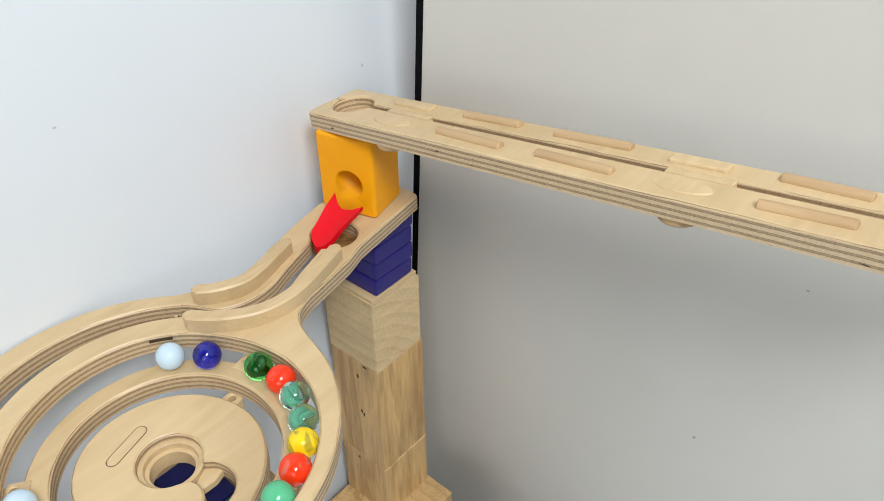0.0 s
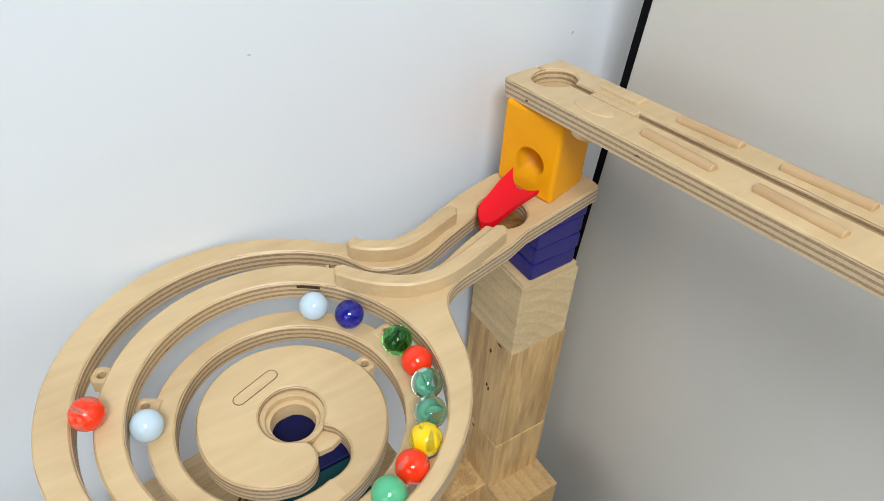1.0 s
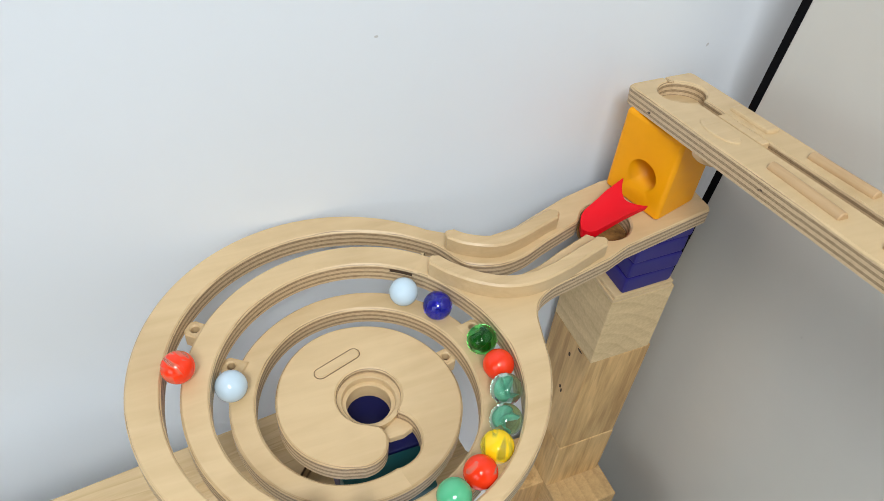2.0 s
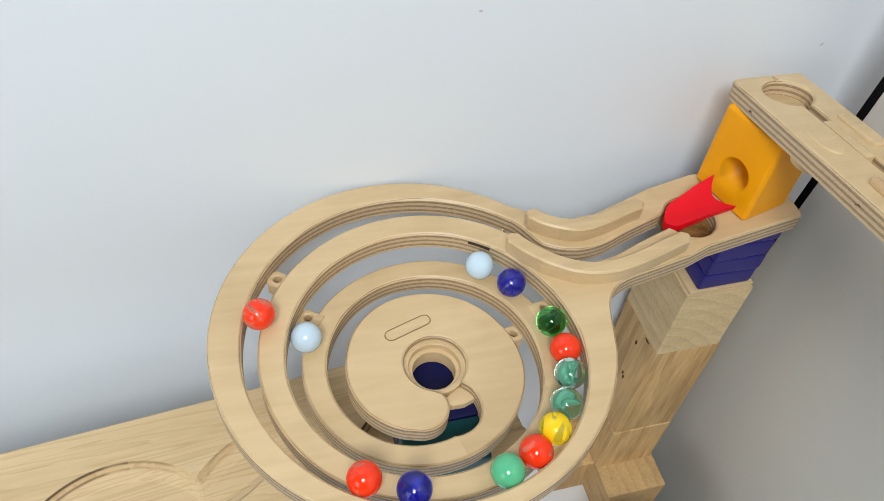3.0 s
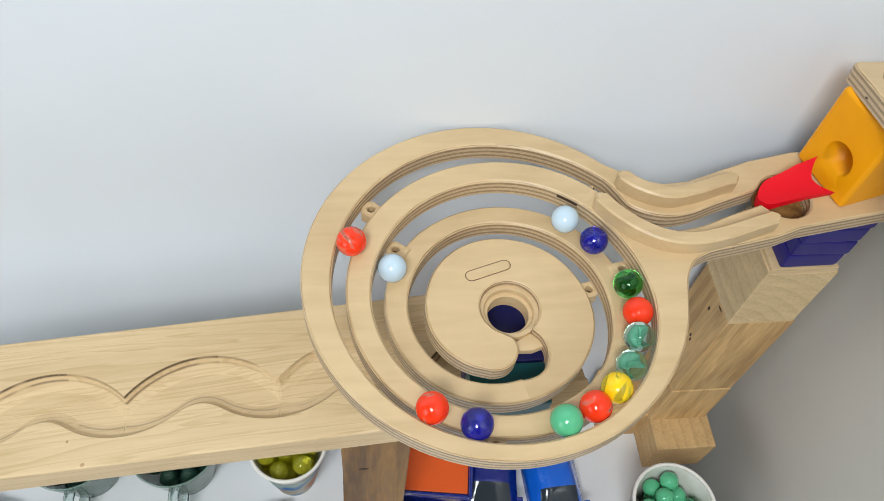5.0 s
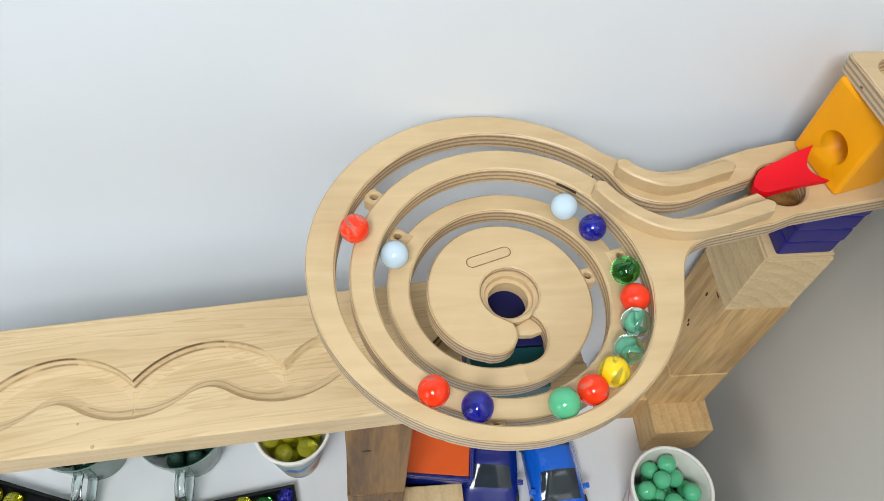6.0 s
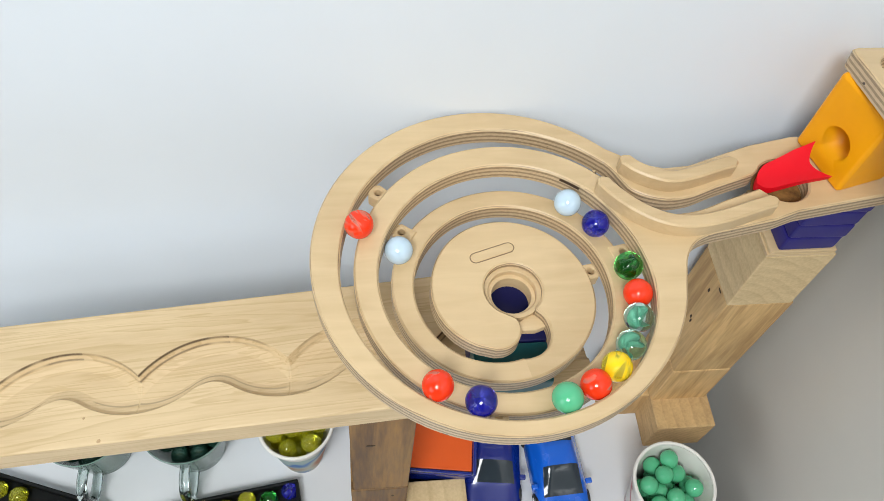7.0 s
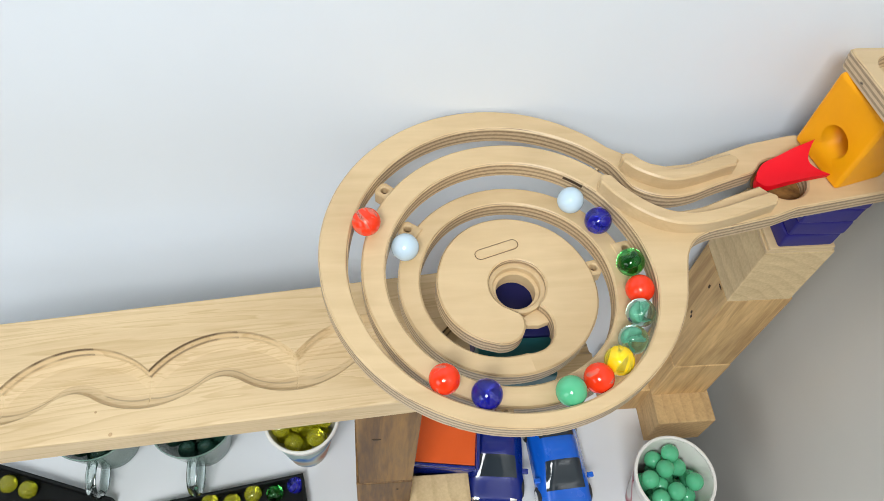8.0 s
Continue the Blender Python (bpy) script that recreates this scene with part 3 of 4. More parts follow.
def marble(kind, at, where, group, size=1.0):
    ob = new("marble", MARBLE_MESH[kind])
    ob.location = at
    ob.rotation_euler = [random.uniform(0, 6.28) for _ in range(3)]
    ob.scale = (size, size, size)
    if kind in SWIRL:
        inner = new("swirl", SWIRL_MESH[kind])
        inner.parent = ob
        inner["label"] = SWIRL[kind][2]
    return tagged(ob, f"{MARBLE[kind][1]} {where}", "marble", group)


RUN = [("white", 519), ("white", 406), ("blue", 388), ("green", 361), ("red", 347), ("clear", 335.3), ("clear", 322), ("yellow", 310.5), ("red", 299), ("mint", 286.6), ("blue", 254.5), ("red", 238), ("red", 160)]
for kind, a in RUN:
    lo_r, hi_r = slot_i(a), slot_o(a)
    lo_z, hi_z = ring_z(a + 360), ring_z(a)
    gap = math.hypot(hi_r - lo_r, hi_z - lo_z)
    r, z = hi_r - 0.0081, lo_z + math.sqrt(max(0.0, 0.008 ** 2 - (hi_r - 0.0081 - lo_r) ** 2))
    if gap < 0.0155:
        lift = math.sqrt(0.008 ** 2 - (gap / 2) ** 2)
        on_edges = (lo_z + hi_z) / 2 + lift * (hi_r - lo_r) / gap
        if on_edges > hi_z:
            r, z = (lo_r + hi_r) / 2 - lift * (hi_z - lo_z) / gap, on_edges
    marble(kind, (*polar(a, r), z + 0.0002), "in the spiral track", "marbles in the spiral track")

# ---- the tower ----
yb = empty("yellow_block", (0.0180, 0.0209, TOP), "yellow lacquered wooden block with a round hole through", "toy block")
bm = box(0.036, 0.0430, 0.0590, (0, 0, 0), 0.0030, 3)
body = part("body", bm, M_YELLOW, yb, smooth=True)
yb.rotation_euler = (0, 0, radians(15.0))
cut = mesh_object("cutter", rod((-0.03, -0.0022, 0.0235), (0.014, -0.0022, 0.0235), 0.0105, 40, 0.0015), M_YELLOW)
body.modifiers.clear()
mod = body.modifiers.new("hole", "BOOLEAN")
mod.object, mod.operation, mod.solver = cut, "DIFFERENCE", "EXACT"
cut.parent = yb
bpy.context.view_layer.update()
dep = bpy.context.evaluated_depsgraph_get()
me = bpy.data.meshes.new_from_object(body.evaluated_get(dep))
body.modifiers.clear()
body.data = me
body.modifiers.new("normals", "WEIGHTED_NORMAL")
bpy.data.objects.remove(cut)

ramp_ob = empty("red_ramp", (-0.020, 0.006, TOP), "bright red plastic tongue-shaped ramp below the yellow block", "ramp")
bm = bmesh.new()
NS, NK = 26, 12
tops_r, lows_r = [], []
for i in range(NS + 1):
    s = i / NS
    x = -0.0190 + 0.0300 * s
    w = 0.0084 + 0.0050 * s ** 1.5
    if s < 0.22:
        w *= math.sqrt(max(0.03, 1 - (1 - s / 0.22) ** 2))
    z = 0.0016 + 0.0112 * s ** 1.15 - 0.0030 * max(0.0, 1 - s / 0.25) ** 2
    dip = 0.0008 + 0.0034 * s
    row = []
    for k in range(NK + 1):
        u = 2 * k / NK - 1
        tail = max(0.0, s - 0.72) / 0.28
        row.append((x + 0.0066 * tail * (abs(u) ** 1.6 - 0.35), u * w + 0.0028 * s, z + dip * abs(u) ** 1.8))
    tops_r.append([bm.verts.new(p) for p in row])
    lows_r.append([bm.verts.new((p[0] * 0.97, p[1] * 0.93, p[2] - 0.0064 + 0.0028 * s)) for p in row])
for i in range(NS):
    for k in range(NK):
        bm.faces.new((tops_r[i][k], tops_r[i + 1][k], tops_r[i + 1][k + 1], tops_r[i][k + 1]))
        bm.faces.new((lows_r[i][k], lows_r[i][k + 1], lows_r[i + 1][k + 1], lows_r[i + 1][k]))
    bm.faces.new((tops_r[i][0], lows_r[i][0], lows_r[i + 1][0], tops_r[i + 1][0]))
    bm.faces.new((tops_r[i][NK], tops_r[i + 1][NK], lows_r[i + 1][NK], lows_r[i][NK]))
for k in range(NK):
    bm.faces.new((tops_r[0][k], tops_r[0][k + 1], lows_r[0][k + 1], lows_r[0][k]))
    bm.faces.new((tops_r[NS][k], lows_r[NS][k], lows_r[NS][k + 1], tops_r[NS][k + 1]))
part("tongue", bm, M_RED, ramp_ob, smooth=True)

for i in range(4):
    h = (TOP - THICK - 0.3164) / 4
    sb = empty("blue_slab", (0.0255 + 0.0008 * (i % 2), 0.0205 - 0.0006 * i, 0.3164 + i * h), "dark blue lacquered wooden slab stacked under the track", "toy block", "stacked blue slabs")
    part("body", box(0.0405, 0.0395, h - 0.0002, (0, 0, 0), 0.0022, 2, (0.8, -1.0, 0.5, -0.4)[i]), M_BLUE, sb, smooth=True)

for i in range(2):
    sp = tagged(mesh_object("plywood_spacer", box(0.0490 - 0.001 * i, 0.053, 0.0032, (0.0240 + 0.0006 * i, 0.0265, 0.310 + 0.0032 * i), 0.0006), M_MAPLE), "thin pale plywood packing sheet on the post", "spacer", "packing sheets")

post = empty("timber_post", (0.0275, 0.0275, 0.0), "glued-up brown timber post carrying the track", "post")
part("top_piece", box(0.052, 0.055, 0.0695, (-0.0015, 0, 0.2405), 0.0012), M_POST_END, post, "paler end-grain block")
part("shaft", box(0.0545, 0.0545, 0.1235, (0, 0.0002, 0.1168), 0.0012), M_POST, post)
part("lower_piece", box(0.055, 0.055, 0.0663, (0.0002, 0, 0.0502), 0.0012), M_POST, post)
part("foot", box(0.058, 0.082, 0.050, (0.002, -0.0155, 0), 0.0012), M_FOOT_END, post, "wider foot block")
part("foot_block", box(0.040, 0.050, 0.049, (-0.046, 0.003, 0), 0.0012), M_POST, post, "short dark side block")

# ---- the upper rail ----
SLOPE = 8.55
rail = empty("upper_rail", (-0.0015, 0.046, 0.4562), "sloping birch plywood rail with a middle groove and dowels beside it", "marble rail")
rail.rotation_euler = (radians(-SLOPE), 0, 0)
RW, RL, RT = 0.0455, 0.42, 0.0112


def rpoly(*pts):
    return [Vector(p) for p in pts]


hc2 = Vector((0.0232, -0.0205))
arc = [hc2 + Vector((math.cos(radians(a)), math.sin(radians(a)))) * 0.0135 for a in range(262, -62, -9)]
outline = rpoly((0.0, -RL), (0.0232, -RL), (0.0232, -0.0345)) + arc + rpoly((0.0288, -0.0332), (0.0288, -RL), (RW, -RL), (RW, -0.0035), (RW - 0.001, -0.001), (RW - 0.0035, 0), (0.0262, 0), (0.0262, -0.0066), (0.0248, -0.0066), (0.0248, 0), (0.0035, 0), (0.001, -0.001), (0, -0.0035))
part("board", plate(outline, 0.0, RT), M_PLY, rail)
part("groove_floor", box(0.0056, RL - 0.036, 0.005, (0.026, -0.034 - (RL - 0.034) / 2, -RT + 0.0002)), M_DOWEL, rail, "tan floor of the groove")
for x, ends in ((0.0112, ((-0.104, -0.151), (-0.173, -0.219), (-0.289, -0.329), (-0.352, -0.395))), (0.0382, ((-0.104, -0.144), (-0.168, -0.214), (-0.289, -0.328), (-0.350, -0.394)))):
    for y0, y1 in ends:
        skew = 0.0009 if (x < 0.02) == (y0 > -0.2) else -0.0005
        part("dowel", rod((x + skew, y0, 0.0003), (x - skew, y1, 0.0003), 0.0031), M_DOWEL, rail, "tan half-sunk dowel", True)
for y in (-0.066, -0.254):
    bm = lathe([(0, 0.0008), (0.0078, 0.0008), (0.0084, 0.0002), (0.0084, -RT + 0.004)], 28)
    bmesh.ops.transform(bm, matrix=Matrix.Translation((0.0125, y, 0)) @ Matrix.Diagonal((0.75, 1.75, 1, 1)), verts=bm.verts)
    part("peg", bm, M_MAPLE, rail, "pale oval peg", True)
    part("peg", box(0.0085, 0.030, 0.006, (0.0375, y + 0.003, -0.0040), 0.0012), M_MAPLE, rail, "pale square peg")
    part("groove_plug", box(0.0054, 0.034, 0.0068, (0.026, y - 0.002, -0.0068), 0.0005), M_MAPLE, rail, "pale splice let into the groove")
    part("lug", lathe([(0.0, -RT - 0.005), (0.0095, -RT - 0.005), (0.011, -RT - 0.0035), (0.011, -RT + 0.001)], 24, (0.012, y, 0)), M_DOWEL, rail, "round lug under the rail", True)
part("hole_floor", lathe([(0.0, 0.0), (0.0133, 0.0), (0.0133, 0.0016), (0.0, 0.0016)], 30, (hc2.x, hc2.y, -RT + 0.0012)), M_MAPLE, rail, "pale wooden floor of the round hole")

# ---- the carved plank ----
plank = empty("carved_plank", (-0.306, -0.042, 0.286), "pale pine plank with a zigzag marble groove carved along it", "plank")
plank.rotation_euler = (0, radians(-6.1), radians(1.6))
PX0, PX1, PW, PT = -0.33, 0.17, 0.0445, 0.021
nx, ny = 1200, 260
xs, ys = np.linspace(PX0, PX1, nx), np.linspace(-PW, PW, ny)
gx, gy = np.meshgrid(xs, ys, indexing="ij")
PERIOD, RISE = 0.0940, 0.0210
BOW = ((PERIOD / 2) ** 2 + RISE ** 2) / (2 * RISE)


def scallop(x, cusp):
    """Height of round arches that meet in cusps."""
    u = (x - cusp) % PERIOD - PERIOD / 2
    return np.sqrt(BOW ** 2 - u ** 2) - (BOW - RISE)


upper = -0.0025 + scallop(gx, -0.018)
lower = -0.0062 - sum(scallop(gx + d, -0.0655) for d in np.linspace(-0.012, 0.012, 9)) / 9 * 1.06
tilt = np.cos(np.arctan(np.gradient(upper, xs, axis=0) * 0.8))
rising = np.gradient(upper, xs, axis=0) > -0.15
dist = np.minimum((upper - gy) * tilt, (gy - lower) * tilt)
depth = 0.0060 * np.clip(dist / 0.0034, 0, 1) ** 0.75 + 0.0022 * np.clip((dist - 0.0034) / 0.006, 0, 1)
# dark lines along the groove, stronger where the upper edge rises
strong = np.where(rising, 1.0, 0.55)
line_1 = np.clip(1.35 - np.abs(dist - 0.0003) / 0.00042, 0, 1) * strong
line_2 = np.clip(1.5 - np.abs(dist - 0.0024) / 0.00040, 0, 1) * np.where(rising, 0.7, 0.25)
line_3 = np.clip(1.5 - np.abs(dist - 0.0068) / 0.00050, 0, 1) * 0.4
near_top = upper - gy < gy - lower
edge_lines = np.where(near_top, np.maximum(line_1, line_2), np.maximum(0.45 * line_1, line_3))
edge_round = np.maximum(0, np.abs(gy) - (PW - 0.0015)) ** 2 / 0.0015 * 0.6
bm = bmesh.new()
burn = bm.verts.layers.float.new("burn")
vt = [[bm.verts.new((gx[i, j], gy[i, j], -depth[i, j] - edge_round[i, j])) for j in range(ny)] for i in range(nx)]
for i in range(nx - 1):
    for j in range(ny - 1):
        f = bm.faces.new((vt[i][j], vt[i + 1][j], vt[i + 1][j + 1], vt[i][j + 1]))
        f.smooth = True
for i in range(nx):
    for j in range(ny):
        vt[i][j][burn] = edge_lines[i, j]
ring = [vt[i][0] for i in range(nx)] + [vt[nx - 1][j] for j in range(1, ny)] + [vt[i][ny - 1] for i in range(nx - 2, -1, -1)] + [vt[0][j] for j in range(ny - 2, 0, -1)]
low = [bm.verts.new((v.co.x, v.co.y, -PT)) for v in ring]
for i in range(len(ring)):
    j = (i + 1) % len(ring)
    bm.faces.new((ring[i], low[i], low[j], ring[j]))
bm.faces.new(low)
part("board", bm, M_PINE, plank)

sup = empty("timber_support", (-0.265, -0.055, 0.0), "brown timber support block under the plank end", "post")
part("upper_piece", box(0.044, 0.055, 0.157, (0, 0, 0.108), 0.0012), M_POST_DARK, sup)
part("lower_piece", box(0.046, 0.057, 0.108, (-0.001, 0, 0), 0.0012), M_POST_DARK, sup)

drop = empty("teal_block", (-0.190, -0.056, 0.2992), "dark teal and navy toy block standing on the plank end", "toy block")
part("body", box(0.046, 0.026, 0.030, (0, -0.0205, 0), 0.002), M_DEEP_TEAL, drop, smooth=True)
part("back_body", box(0.046, 0.040, 0.030, (0, 0.0127, 0), 0.002), M_DEEP_NAVY, drop, "navy half", smooth=True)

# ---- things on the table ----


def paper_cup(at, r, h, kinds, label, n, group, printed):
    cup = empty("paper_cup", at, label, "cup", "paper cups")
    part("wall", lathe([(0, 0.002), (r * 0.55, 0.002), (r * 0.56, 0.0), (r * 0.57, 0.001), (r - 0.0005, h - 0.002), (r - 0.0015, h - 0.001), (r * 0.55, 0.004), (0, 0.004)], 48), M_PAPER, cup, smooth=True)
    tor = [(r + 0.0016 * math.cos(q), h + 0.0016 * math.sin(q)) for q in [2 * math.pi * k / 8 for k in range(9)]]
    part("rim", lathe(tor, 48), M_PAPER, cup, "rolled white rim", True)
    spots = []
    rnd = random.Random(n)
    for layer in range(4):
        tries = 0
        while tries < 900:
            tries += 1
            q, a = (r * 0.86 - 0.009 + 0.0008 * layer) * math.sqrt(rnd.random()), rnd.uniform(0, 6.283)
            p = Vector((at[0] + q * math.cos(a), at[1] + q * math.sin(a), at[2] + h - 0.035 + layer * 0.0100 + rnd.uniform(-0.001, 0.001)))
            if all((p - o).length > 0.0153 for o in spots):
                spots.append(p)
                marble(kinds[len(spots) % len(kinds)], p, "heaped in a paper cup", group)
    part("print_band", lathe([(r * 0.604, h * 0.06), (r * 0.922, h * 0.80), (r * 0.918, h * 0.80), (r * 0.600, h * 0.06), (r * 0.604, h * 0.06)], 48), printed, cup, "printed paper wall", True)
    return cup


paper_cup((-0.0120, -0.0895, 0.0), 0.0350, 0.088, ["mint"], "white paper cup full of mint green marbles", 3, "marbles in the green cup", M_PRINT_RED)
paper_cup((-0.3355, -0.0155, 0.0), 0.0318, 0.088, ["olive"], "white printed paper cup full of yellow marbles", 5, "marbles in the yellow cup", M_PRINT_BLUE)


def toy_car(at, rz, material, label, L=0.105, W=0.052, glass=(-0.26, -0.085)):
    car = empty("toy_car", at, label, "toy car", "toy cars")
    car.rotation_euler = (0, 0, radians(rz))
    xs_c = [-0.5, -0.49, -0.46, -0.36, -0.27, -0.18, -0.08, 0.02, 0.12, 0.20, 0.29, 0.38, 0.46, 0.49, 0.5]
    belt = [0.008, 0.0165, 0.0200, 0.0225, 0.0245, 0.0255, 0.0258, 0.0258, 0.0258, 0.0256, 0.0252, 0.0245, 0.0225, 0.0190, 0.009]
    roof = [0, 0, 0, 0, 0.0005, 0.0050, 0.0105, 0.0118, 0.0112, 0.0070, 0.0012, 0, 0, 0, 0]
    wide = [0.80, 0.88, 0.94, 0.99, 1.0, 1.0, 1.0, 1.0, 1.0, 1.0, 1.0, 0.98, 0.94, 0.88, 0.82]

    def skin(x, u, lift=0.0):
        """A point of the body's upper skin: x along the car, u across it."""
        w, b, c = (sum(np.interp(x + d, xs_c, t) for d in (-0.02, -0.01, 0, 0.01, 0.02)) / 5 for t in (wide, belt, roof))
        return Vector((x * L, u * w * W / 2, b * (1 - 0.28 * abs(u) ** 7) + c * max(0.0, 1 - abs(u / 0.86) ** 5) + lift))

    def sheet(x0, x1, u0, u1, nx2, nu, lift, drop, narrow=0.0):
        """A piece of the skin as a closed shell with a flat or sunk underside."""
        b2 = bmesh.new()
        tops, lows = [], []
        for i in range(nx2 + 1):
            x = x0 + (x1 - x0) * i / nx2
            k2 = 1 - narrow * i / nx2
            row = [skin(x, (u0 + (u1 - u0) * j / nu) * k2, lift) for j in range(nu + 1)]
            tops.append([b2.verts.new(p) for p in row])
            lows.append([b2.verts.new((p.x, p.y, 0.006 if drop is None else p.z - drop)) for p in row])
        for i in range(nx2):
            for j in range(nu):
                b2.faces.new((tops[i][j], tops[i + 1][j], tops[i + 1][j + 1], tops[i][j + 1]))
                b2.faces.new((lows[i][j], lows[i][j + 1], lows[i + 1][j + 1], lows[i + 1][j]))
            b2.faces.new((tops[i][0], lows[i][0], lows[i + 1][0], tops[i + 1][0]))
            b2.faces.new((tops[i][nu], tops[i + 1][nu], lows[i + 1][nu], lows[i][nu]))
        for j in range(nu):
            b2.faces.new((tops[0][j], tops[0][j + 1], lows[0][j + 1], lows[0][j]))
            b2.faces.new((tops[nx2][j], lows[nx2][j], lows[nx2][j + 1], tops[nx2][j + 1]))
        return b2

    part("body", sheet(-0.5, 0.5, -1, 1, 40, 22, 0, None), material, car, smooth=True)
    part("windscreen", sheet(*glass, -0.76, 0.76, 8, 10, 0.0005, 0.0012, 0.12), M_SCREEN, car, "dark glossy windscreen", True)
    part("rear_window", sheet(0.28, 0.16, -0.76, 0.76, 6, 10, 0.0005, 0.0012, 0.12), M_SCREEN, car, "dark rear window", True)
    for sy in (-1, 1):
        part("headlight", sheet(-0.475, -0.435, sy * 0.55, sy * 0.80, 3, 4, 0.0005, 0.0012), M_CHROME, car, "small silver headlight", True)
    for sx in (-0.31, 0.30):
        for sy in (-1, 1):
            y = sy * (W / 2 - 0.003)
            t = part("wheel", rod((sx * L, y - 0.004, 0.0095), (sx * L, y + 0.004, 0.0095), 0.0095, 20), M_RUBBER, car, smooth=True)
            part("rim", rod((sx * L, y + sy * 0.0042 - 0.0004, 0.0095), (sx * L, y + sy * 0.0042 + 0.0004, 0.0095), 0.006, 16, 0.0001), M_CHROME, t)
    for sy in (-1, 1):
        part("mirror", box(0.005, 0.006, 0.004, (-0.20 * L, sy * (W / 2 + 0.001), 0.0225), 0.001), material, car)
    return car


toy_car((-0.1575, -0.0345, 0.0), 84, M_NAVY, "navy blue toy car parked on the white tabletop", 0.105, 0.056)
toy_car((-0.0955, -0.046, 0.0), 93, M_AZURE, "bright blue toy car parked on the white tabletop", 0.105, 0.050, (-0.30, -0.06))

truck = empty("toy_truck", (-0.205, -0.025, 0.0), "orange toy truck bed with a dark blue chassis", "toy truck")
truck.rotation_euler = (0, 0, radians(-8))
part("chassis", box(0.064, 0.064, 0.034, (0, 0, 0.012), 0.002), M_NAVY, truck, "dark blue chassis")
part("bed", box(0.056, 0.056, 0.003, (0.0, 0.0, 0.0455), 0.0008), M_TRUCK, truck, smooth=True)
part("side_wall", box(0.0035, 0.064, 0.0065, (-0.0302, 0, 0.0456), 0.001), M_NAVY, truck, "dark blue bed wall", True)
part("side_wall", box(0.0035, 0.064, 0.0065, (0.0302, 0, 0.0456), 0.001), M_NAVY, truck, "dark blue bed wall", True)
part("tail_wall", box(0.0565, 0.003, 0.0040, (0, -0.0302, 0.0456), 0.001), M_NAVY, truck, "dark blue tail wall", True)
part("headboard", box(0.0565, 0.003, 0.0140, (0, 0.0302, 0.0456), 0.001), M_TRUCK, truck, smooth=True)
for sx in (-0.02, 0.02):
    for sy in (-0.028, 0.028):
        part("wheel", rod((sx - 0.004, sy, 0.009), (sx + 0.004, sy, 0.009), 0.009, 18), M_RUBBER, truck, smooth=True)


def glass_mug(at, label, n):
    mug = empty("glass_mug", at, label, "mug", "glass mugs")
    part("bowl", lathe([(0.0, 0.0), (0.0235, 0.0), (0.0250, 0.0015), (0.0384, 0.068), (0.0384, 0.0695), (0.0376, 0.070), (0.0366, 0.0690), (0.0236, 0.005), (0.0, 0.0045)], 48), M_DISH, mug, smooth=True)
    way = smooth_line([(0, -0.0330, 0.0500), (0, -0.0460, 0.0500), (0, -0.0560, 0.0420), (0, -0.0560, 0.0240), (0, -0.0450, 0.0120), (0, -0.0272, 0.0120)], 5)
    bm = bmesh.new()
    rows = []
    for i, p in enumerate(way):
        d = (way[min(i + 1, len(way) - 1)] - way[max(i - 1, 0)]).normalized()
        side = Vector((0, -d.z, d.y))
        rows.append([bm.verts.new(p + Vector((0.0046 * math.cos(q), 0, 0)) + side * 0.0034 * math.sin(q)) for q in [2 * math.pi * k / 12 for k in range(12)]])
    for a, b in zip(rows, rows[1:]):
        for k in range(12):
            bm.faces.new((a[k], a[(k + 1) % 12], b[(k + 1) % 12], b[k]))
    bm.faces.new(rows[0][::-1])
    bm.faces.new(rows[-1])
    part("handle", bm, M_GLASS, mug, "thick clear glass handle", True)
    for layer, q, count in ((0, 0.0135, 5), (1, 0.0190, 7), (2, 0.0225, 8), (2, 0.0, 1)):
        for k in range(count):
            a = 6.283 * k / count + layer * 0.4 + n
            marble("ink", (at[0] + q * math.cos(a), at[1] + q * math.sin(a), 0.0155 + 0.0135 * layer), "heaped in a glass mug", "marbles in the mugs", 0.97)


glass_mug((-0.434, -0.0015, 0.0), "grey-green glass mug with a handle holding dark marbles", 2)
glass_mug((-0.520, 0.0020, 0.0), "grey-green glass mug with a handle beside another", 4)


def tray(at, rz, sx, sy, label):
    tr = empty("black_tray", at, label, "tray", "black trays")
    tr.rotation_euler = (0, 0, radians(rz))
    part("base", box(sx, sy, 0.003, (0, 0, 0), 0.0008), M_TRAY, tr)
    for x, y, w, d in ((0, sy / 2 - 0.0015, sx, 0.003), (0, -sy / 2 + 0.0015, sx, 0.003), (sx / 2 - 0.0015, 0, 0.003, sy - 0.0062), (-sx / 2 + 0.0015, 0, 0.003, sy - 0.0062)):
        part("side", box(w, d, 0.013, (x, y, 0.003), 0.0008), M_TRAY, tr)
    return tr


tray((-0.405, -0.0975, 0.0), 8, 0.145, 0.090, "black plastic tray holding a row of marbles")
for i, kind in enumerate(["clear", "olive", "olive", "olive", "green", "blue"]):
    p = Vector((-0.405, -0.0975)) + Matrix.Rotation(radians(8), 2) @ Vector((-0.0335 + 0.0195 * i, 0.0325 + (0.004 if i % 2 else 0)))
    marble(kind, (p.x, p.y, 0.011), "lying in a black tray", "marbles in the trays")
tray((-0.582, -0.078, 0.0), -20, 0.120, 0.095, "black plastic tray holding yellow marbles")
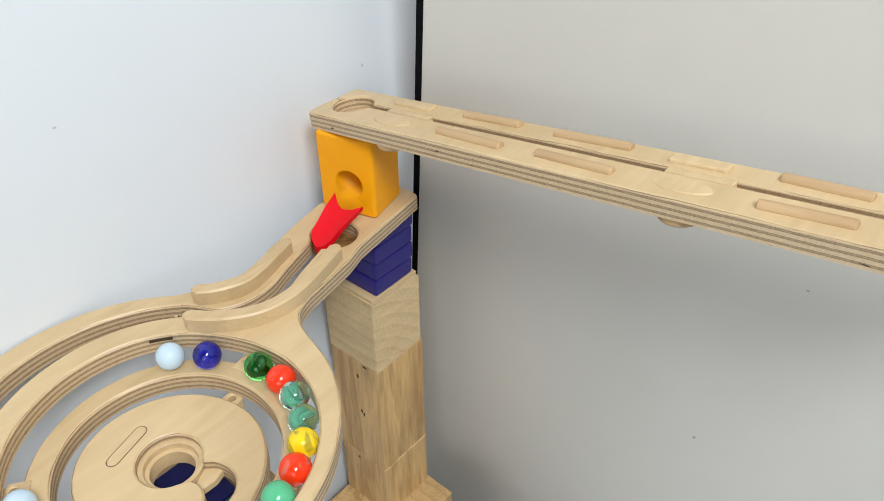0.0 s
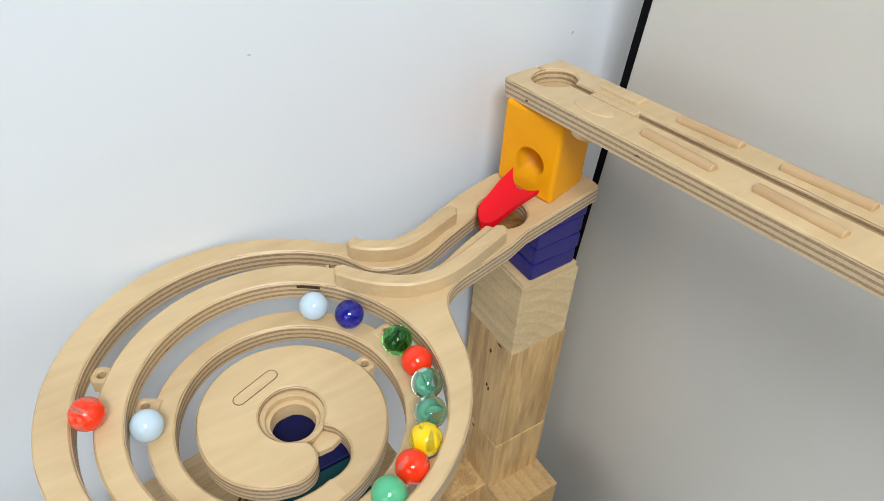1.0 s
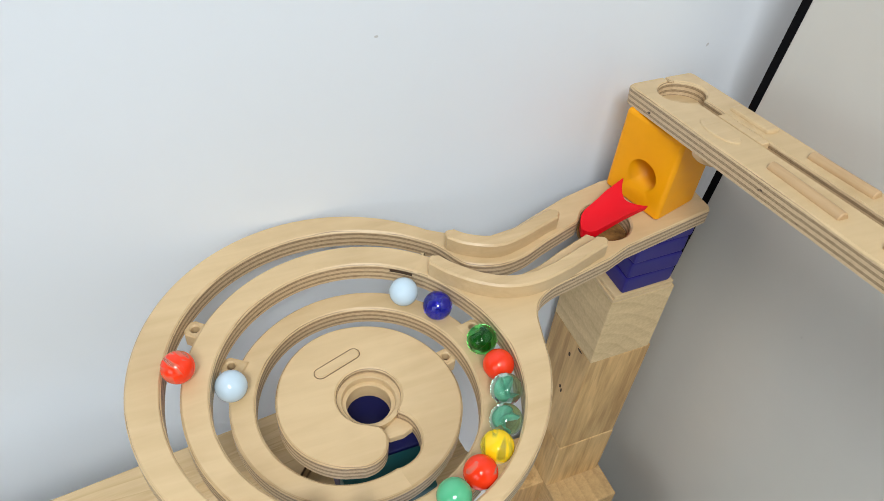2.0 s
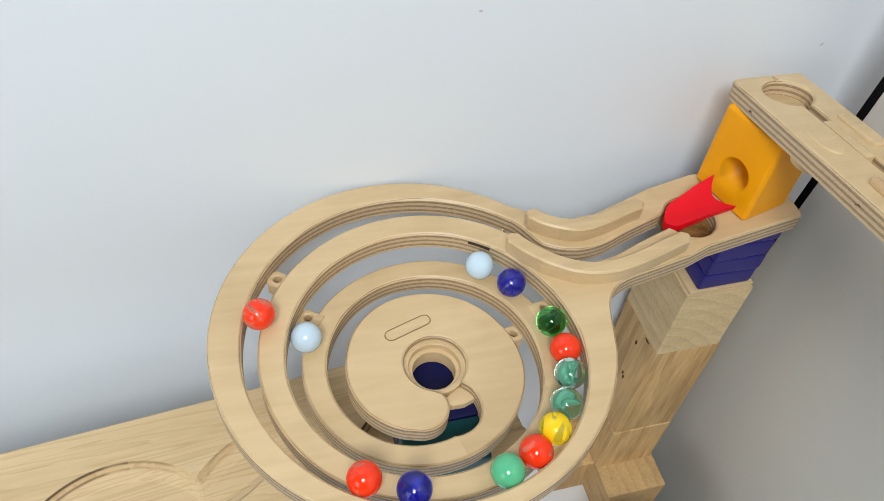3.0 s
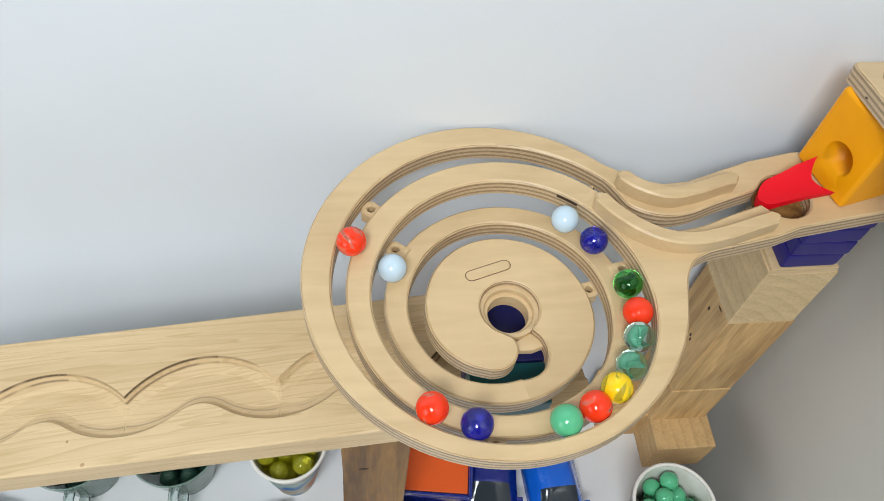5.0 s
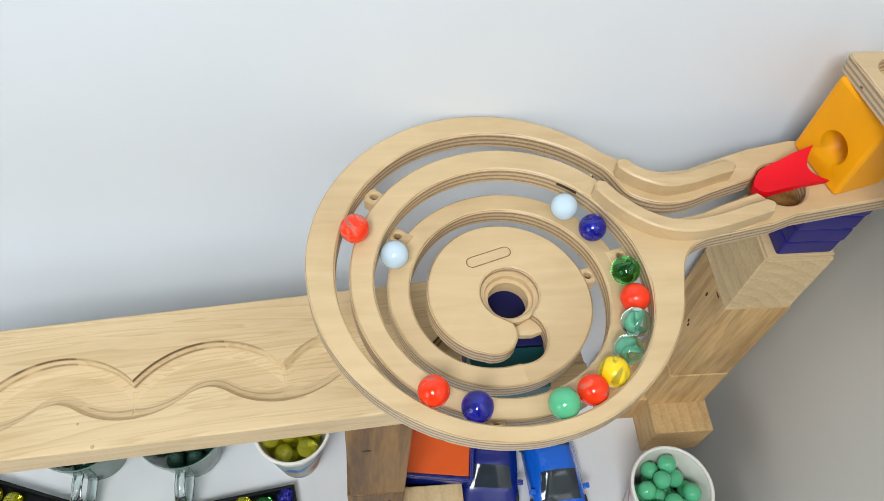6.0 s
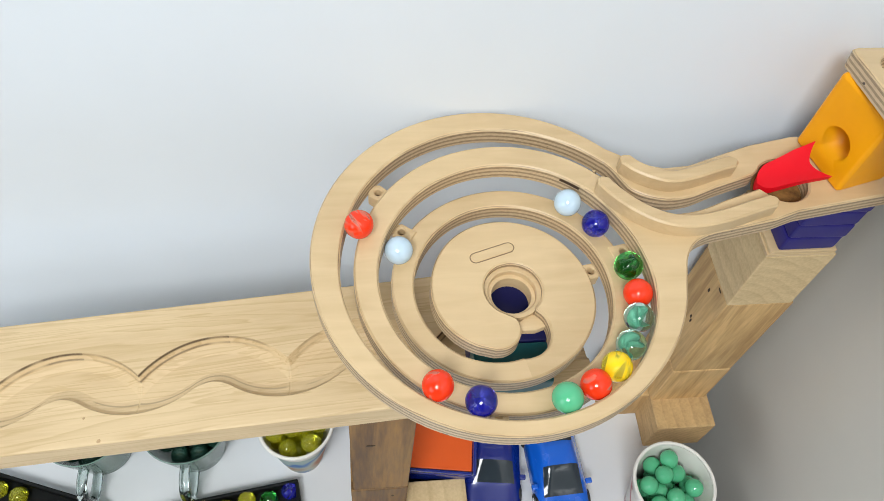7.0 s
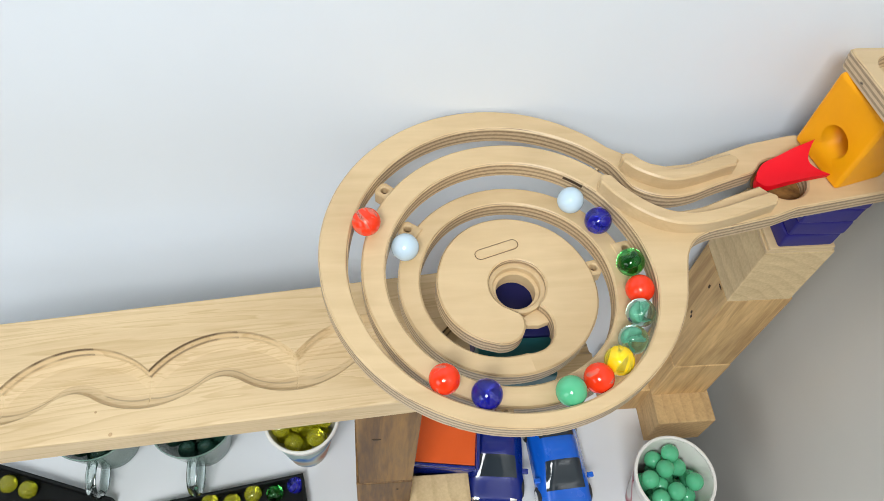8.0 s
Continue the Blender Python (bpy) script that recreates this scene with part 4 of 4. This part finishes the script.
for i in range(4):
    p = Vector((-0.582, -0.078)) + Matrix.Rotation(radians(-20), 2) @ Vector((-0.037 + 0.0195 * i, 0.034 - 0.014 * (i // 2)))
    marble("olive", (p.x, p.y, 0.011), "lying in a black tray", "marbles in the trays")
gad = empty("plastic_case", (-0.300, -0.092, 0.0), "small white plastic case with a black frame", "case")
part("frame", box(0.026, 0.022, 0.010, (0, 0, 0), 0.002), M_TRAY, gad, "black frame")
part("face", box(0.019, 0.015, 0.0012, (0, 0, 0.0101), 0.0004), M_PAPER, gad, "white face")

tagged(mesh_object("wood_block", box(0.072, 0.040, 0.036, (-0.2225, -0.0785, 0.0), 0.001), M_POST_END), "short offcut of pale timber on the tabletop", "wood block")


def knot(parent, at, rx, rz, face):
    """A dark oval knot let flush into a post's face."""
    bm = lathe([(0.0, 0.0003), (0.7, 0.0003), (1.0, 0.0), (1.0, -0.0004)], 14)
    turn = Matrix.Rotation(radians(90), 4, "X") if face == "y" else Matrix.Rotation(radians(-90), 4, "Y")
    bmesh.ops.transform(bm, matrix=Matrix.Translation(at) @ turn @ (Matrix.Diagonal((rx, rz, 1, 1)) if face == "y" else Matrix.Diagonal((rz, rx, 1, 1))), verts=bm.verts)
    part("knot", bm, M_KNOT, parent, "small dark knot")


for y, z, rx, rz in ((-0.003, 0.222, 0.0013, 0.0024), (-0.0125, 0.238, 0.0030, 0.0010), (-0.004, 0.180, 0.0012, 0.0022), (-0.0065, 0.177, 0.0010, 0.0026), (0.006, 0.110, 0.0016, 0.0012)):
    knot(post, (-0.02735, y, z), rx, rz, "x")
for x, z, rx, rz in ((-0.008, 0.215, 0.0035, 0.0016), (0.010, 0.088, 0.0012, 0.0018)):
    knot(sup, (x, -0.0276 if z > 0.108 else -0.0286, z), rx, rz, "y")
for x, y in ((-0.232, -0.0905), (-0.200, -0.0870)):
    tagged(mesh_object("knot_mark", lathe([(0.0, 0.0003), (0.0010, 0.0003), (0.0014, 0.0)], 10, (x, y, 0.0361)), M_KNOT), "tiny dark speck on the timber offcut", "speck")
for x, y, r in ((-0.1316, -0.0425, 0.0013), (-0.1425, -0.0269, 0.0008)):
    part("knot", lathe([(0.0, 0.0004), (r * 0.7, 0.0004), (r, 0.0)], 12, (x, y, 0.0001)), M_DOWEL, plank, "small brown knot", True)
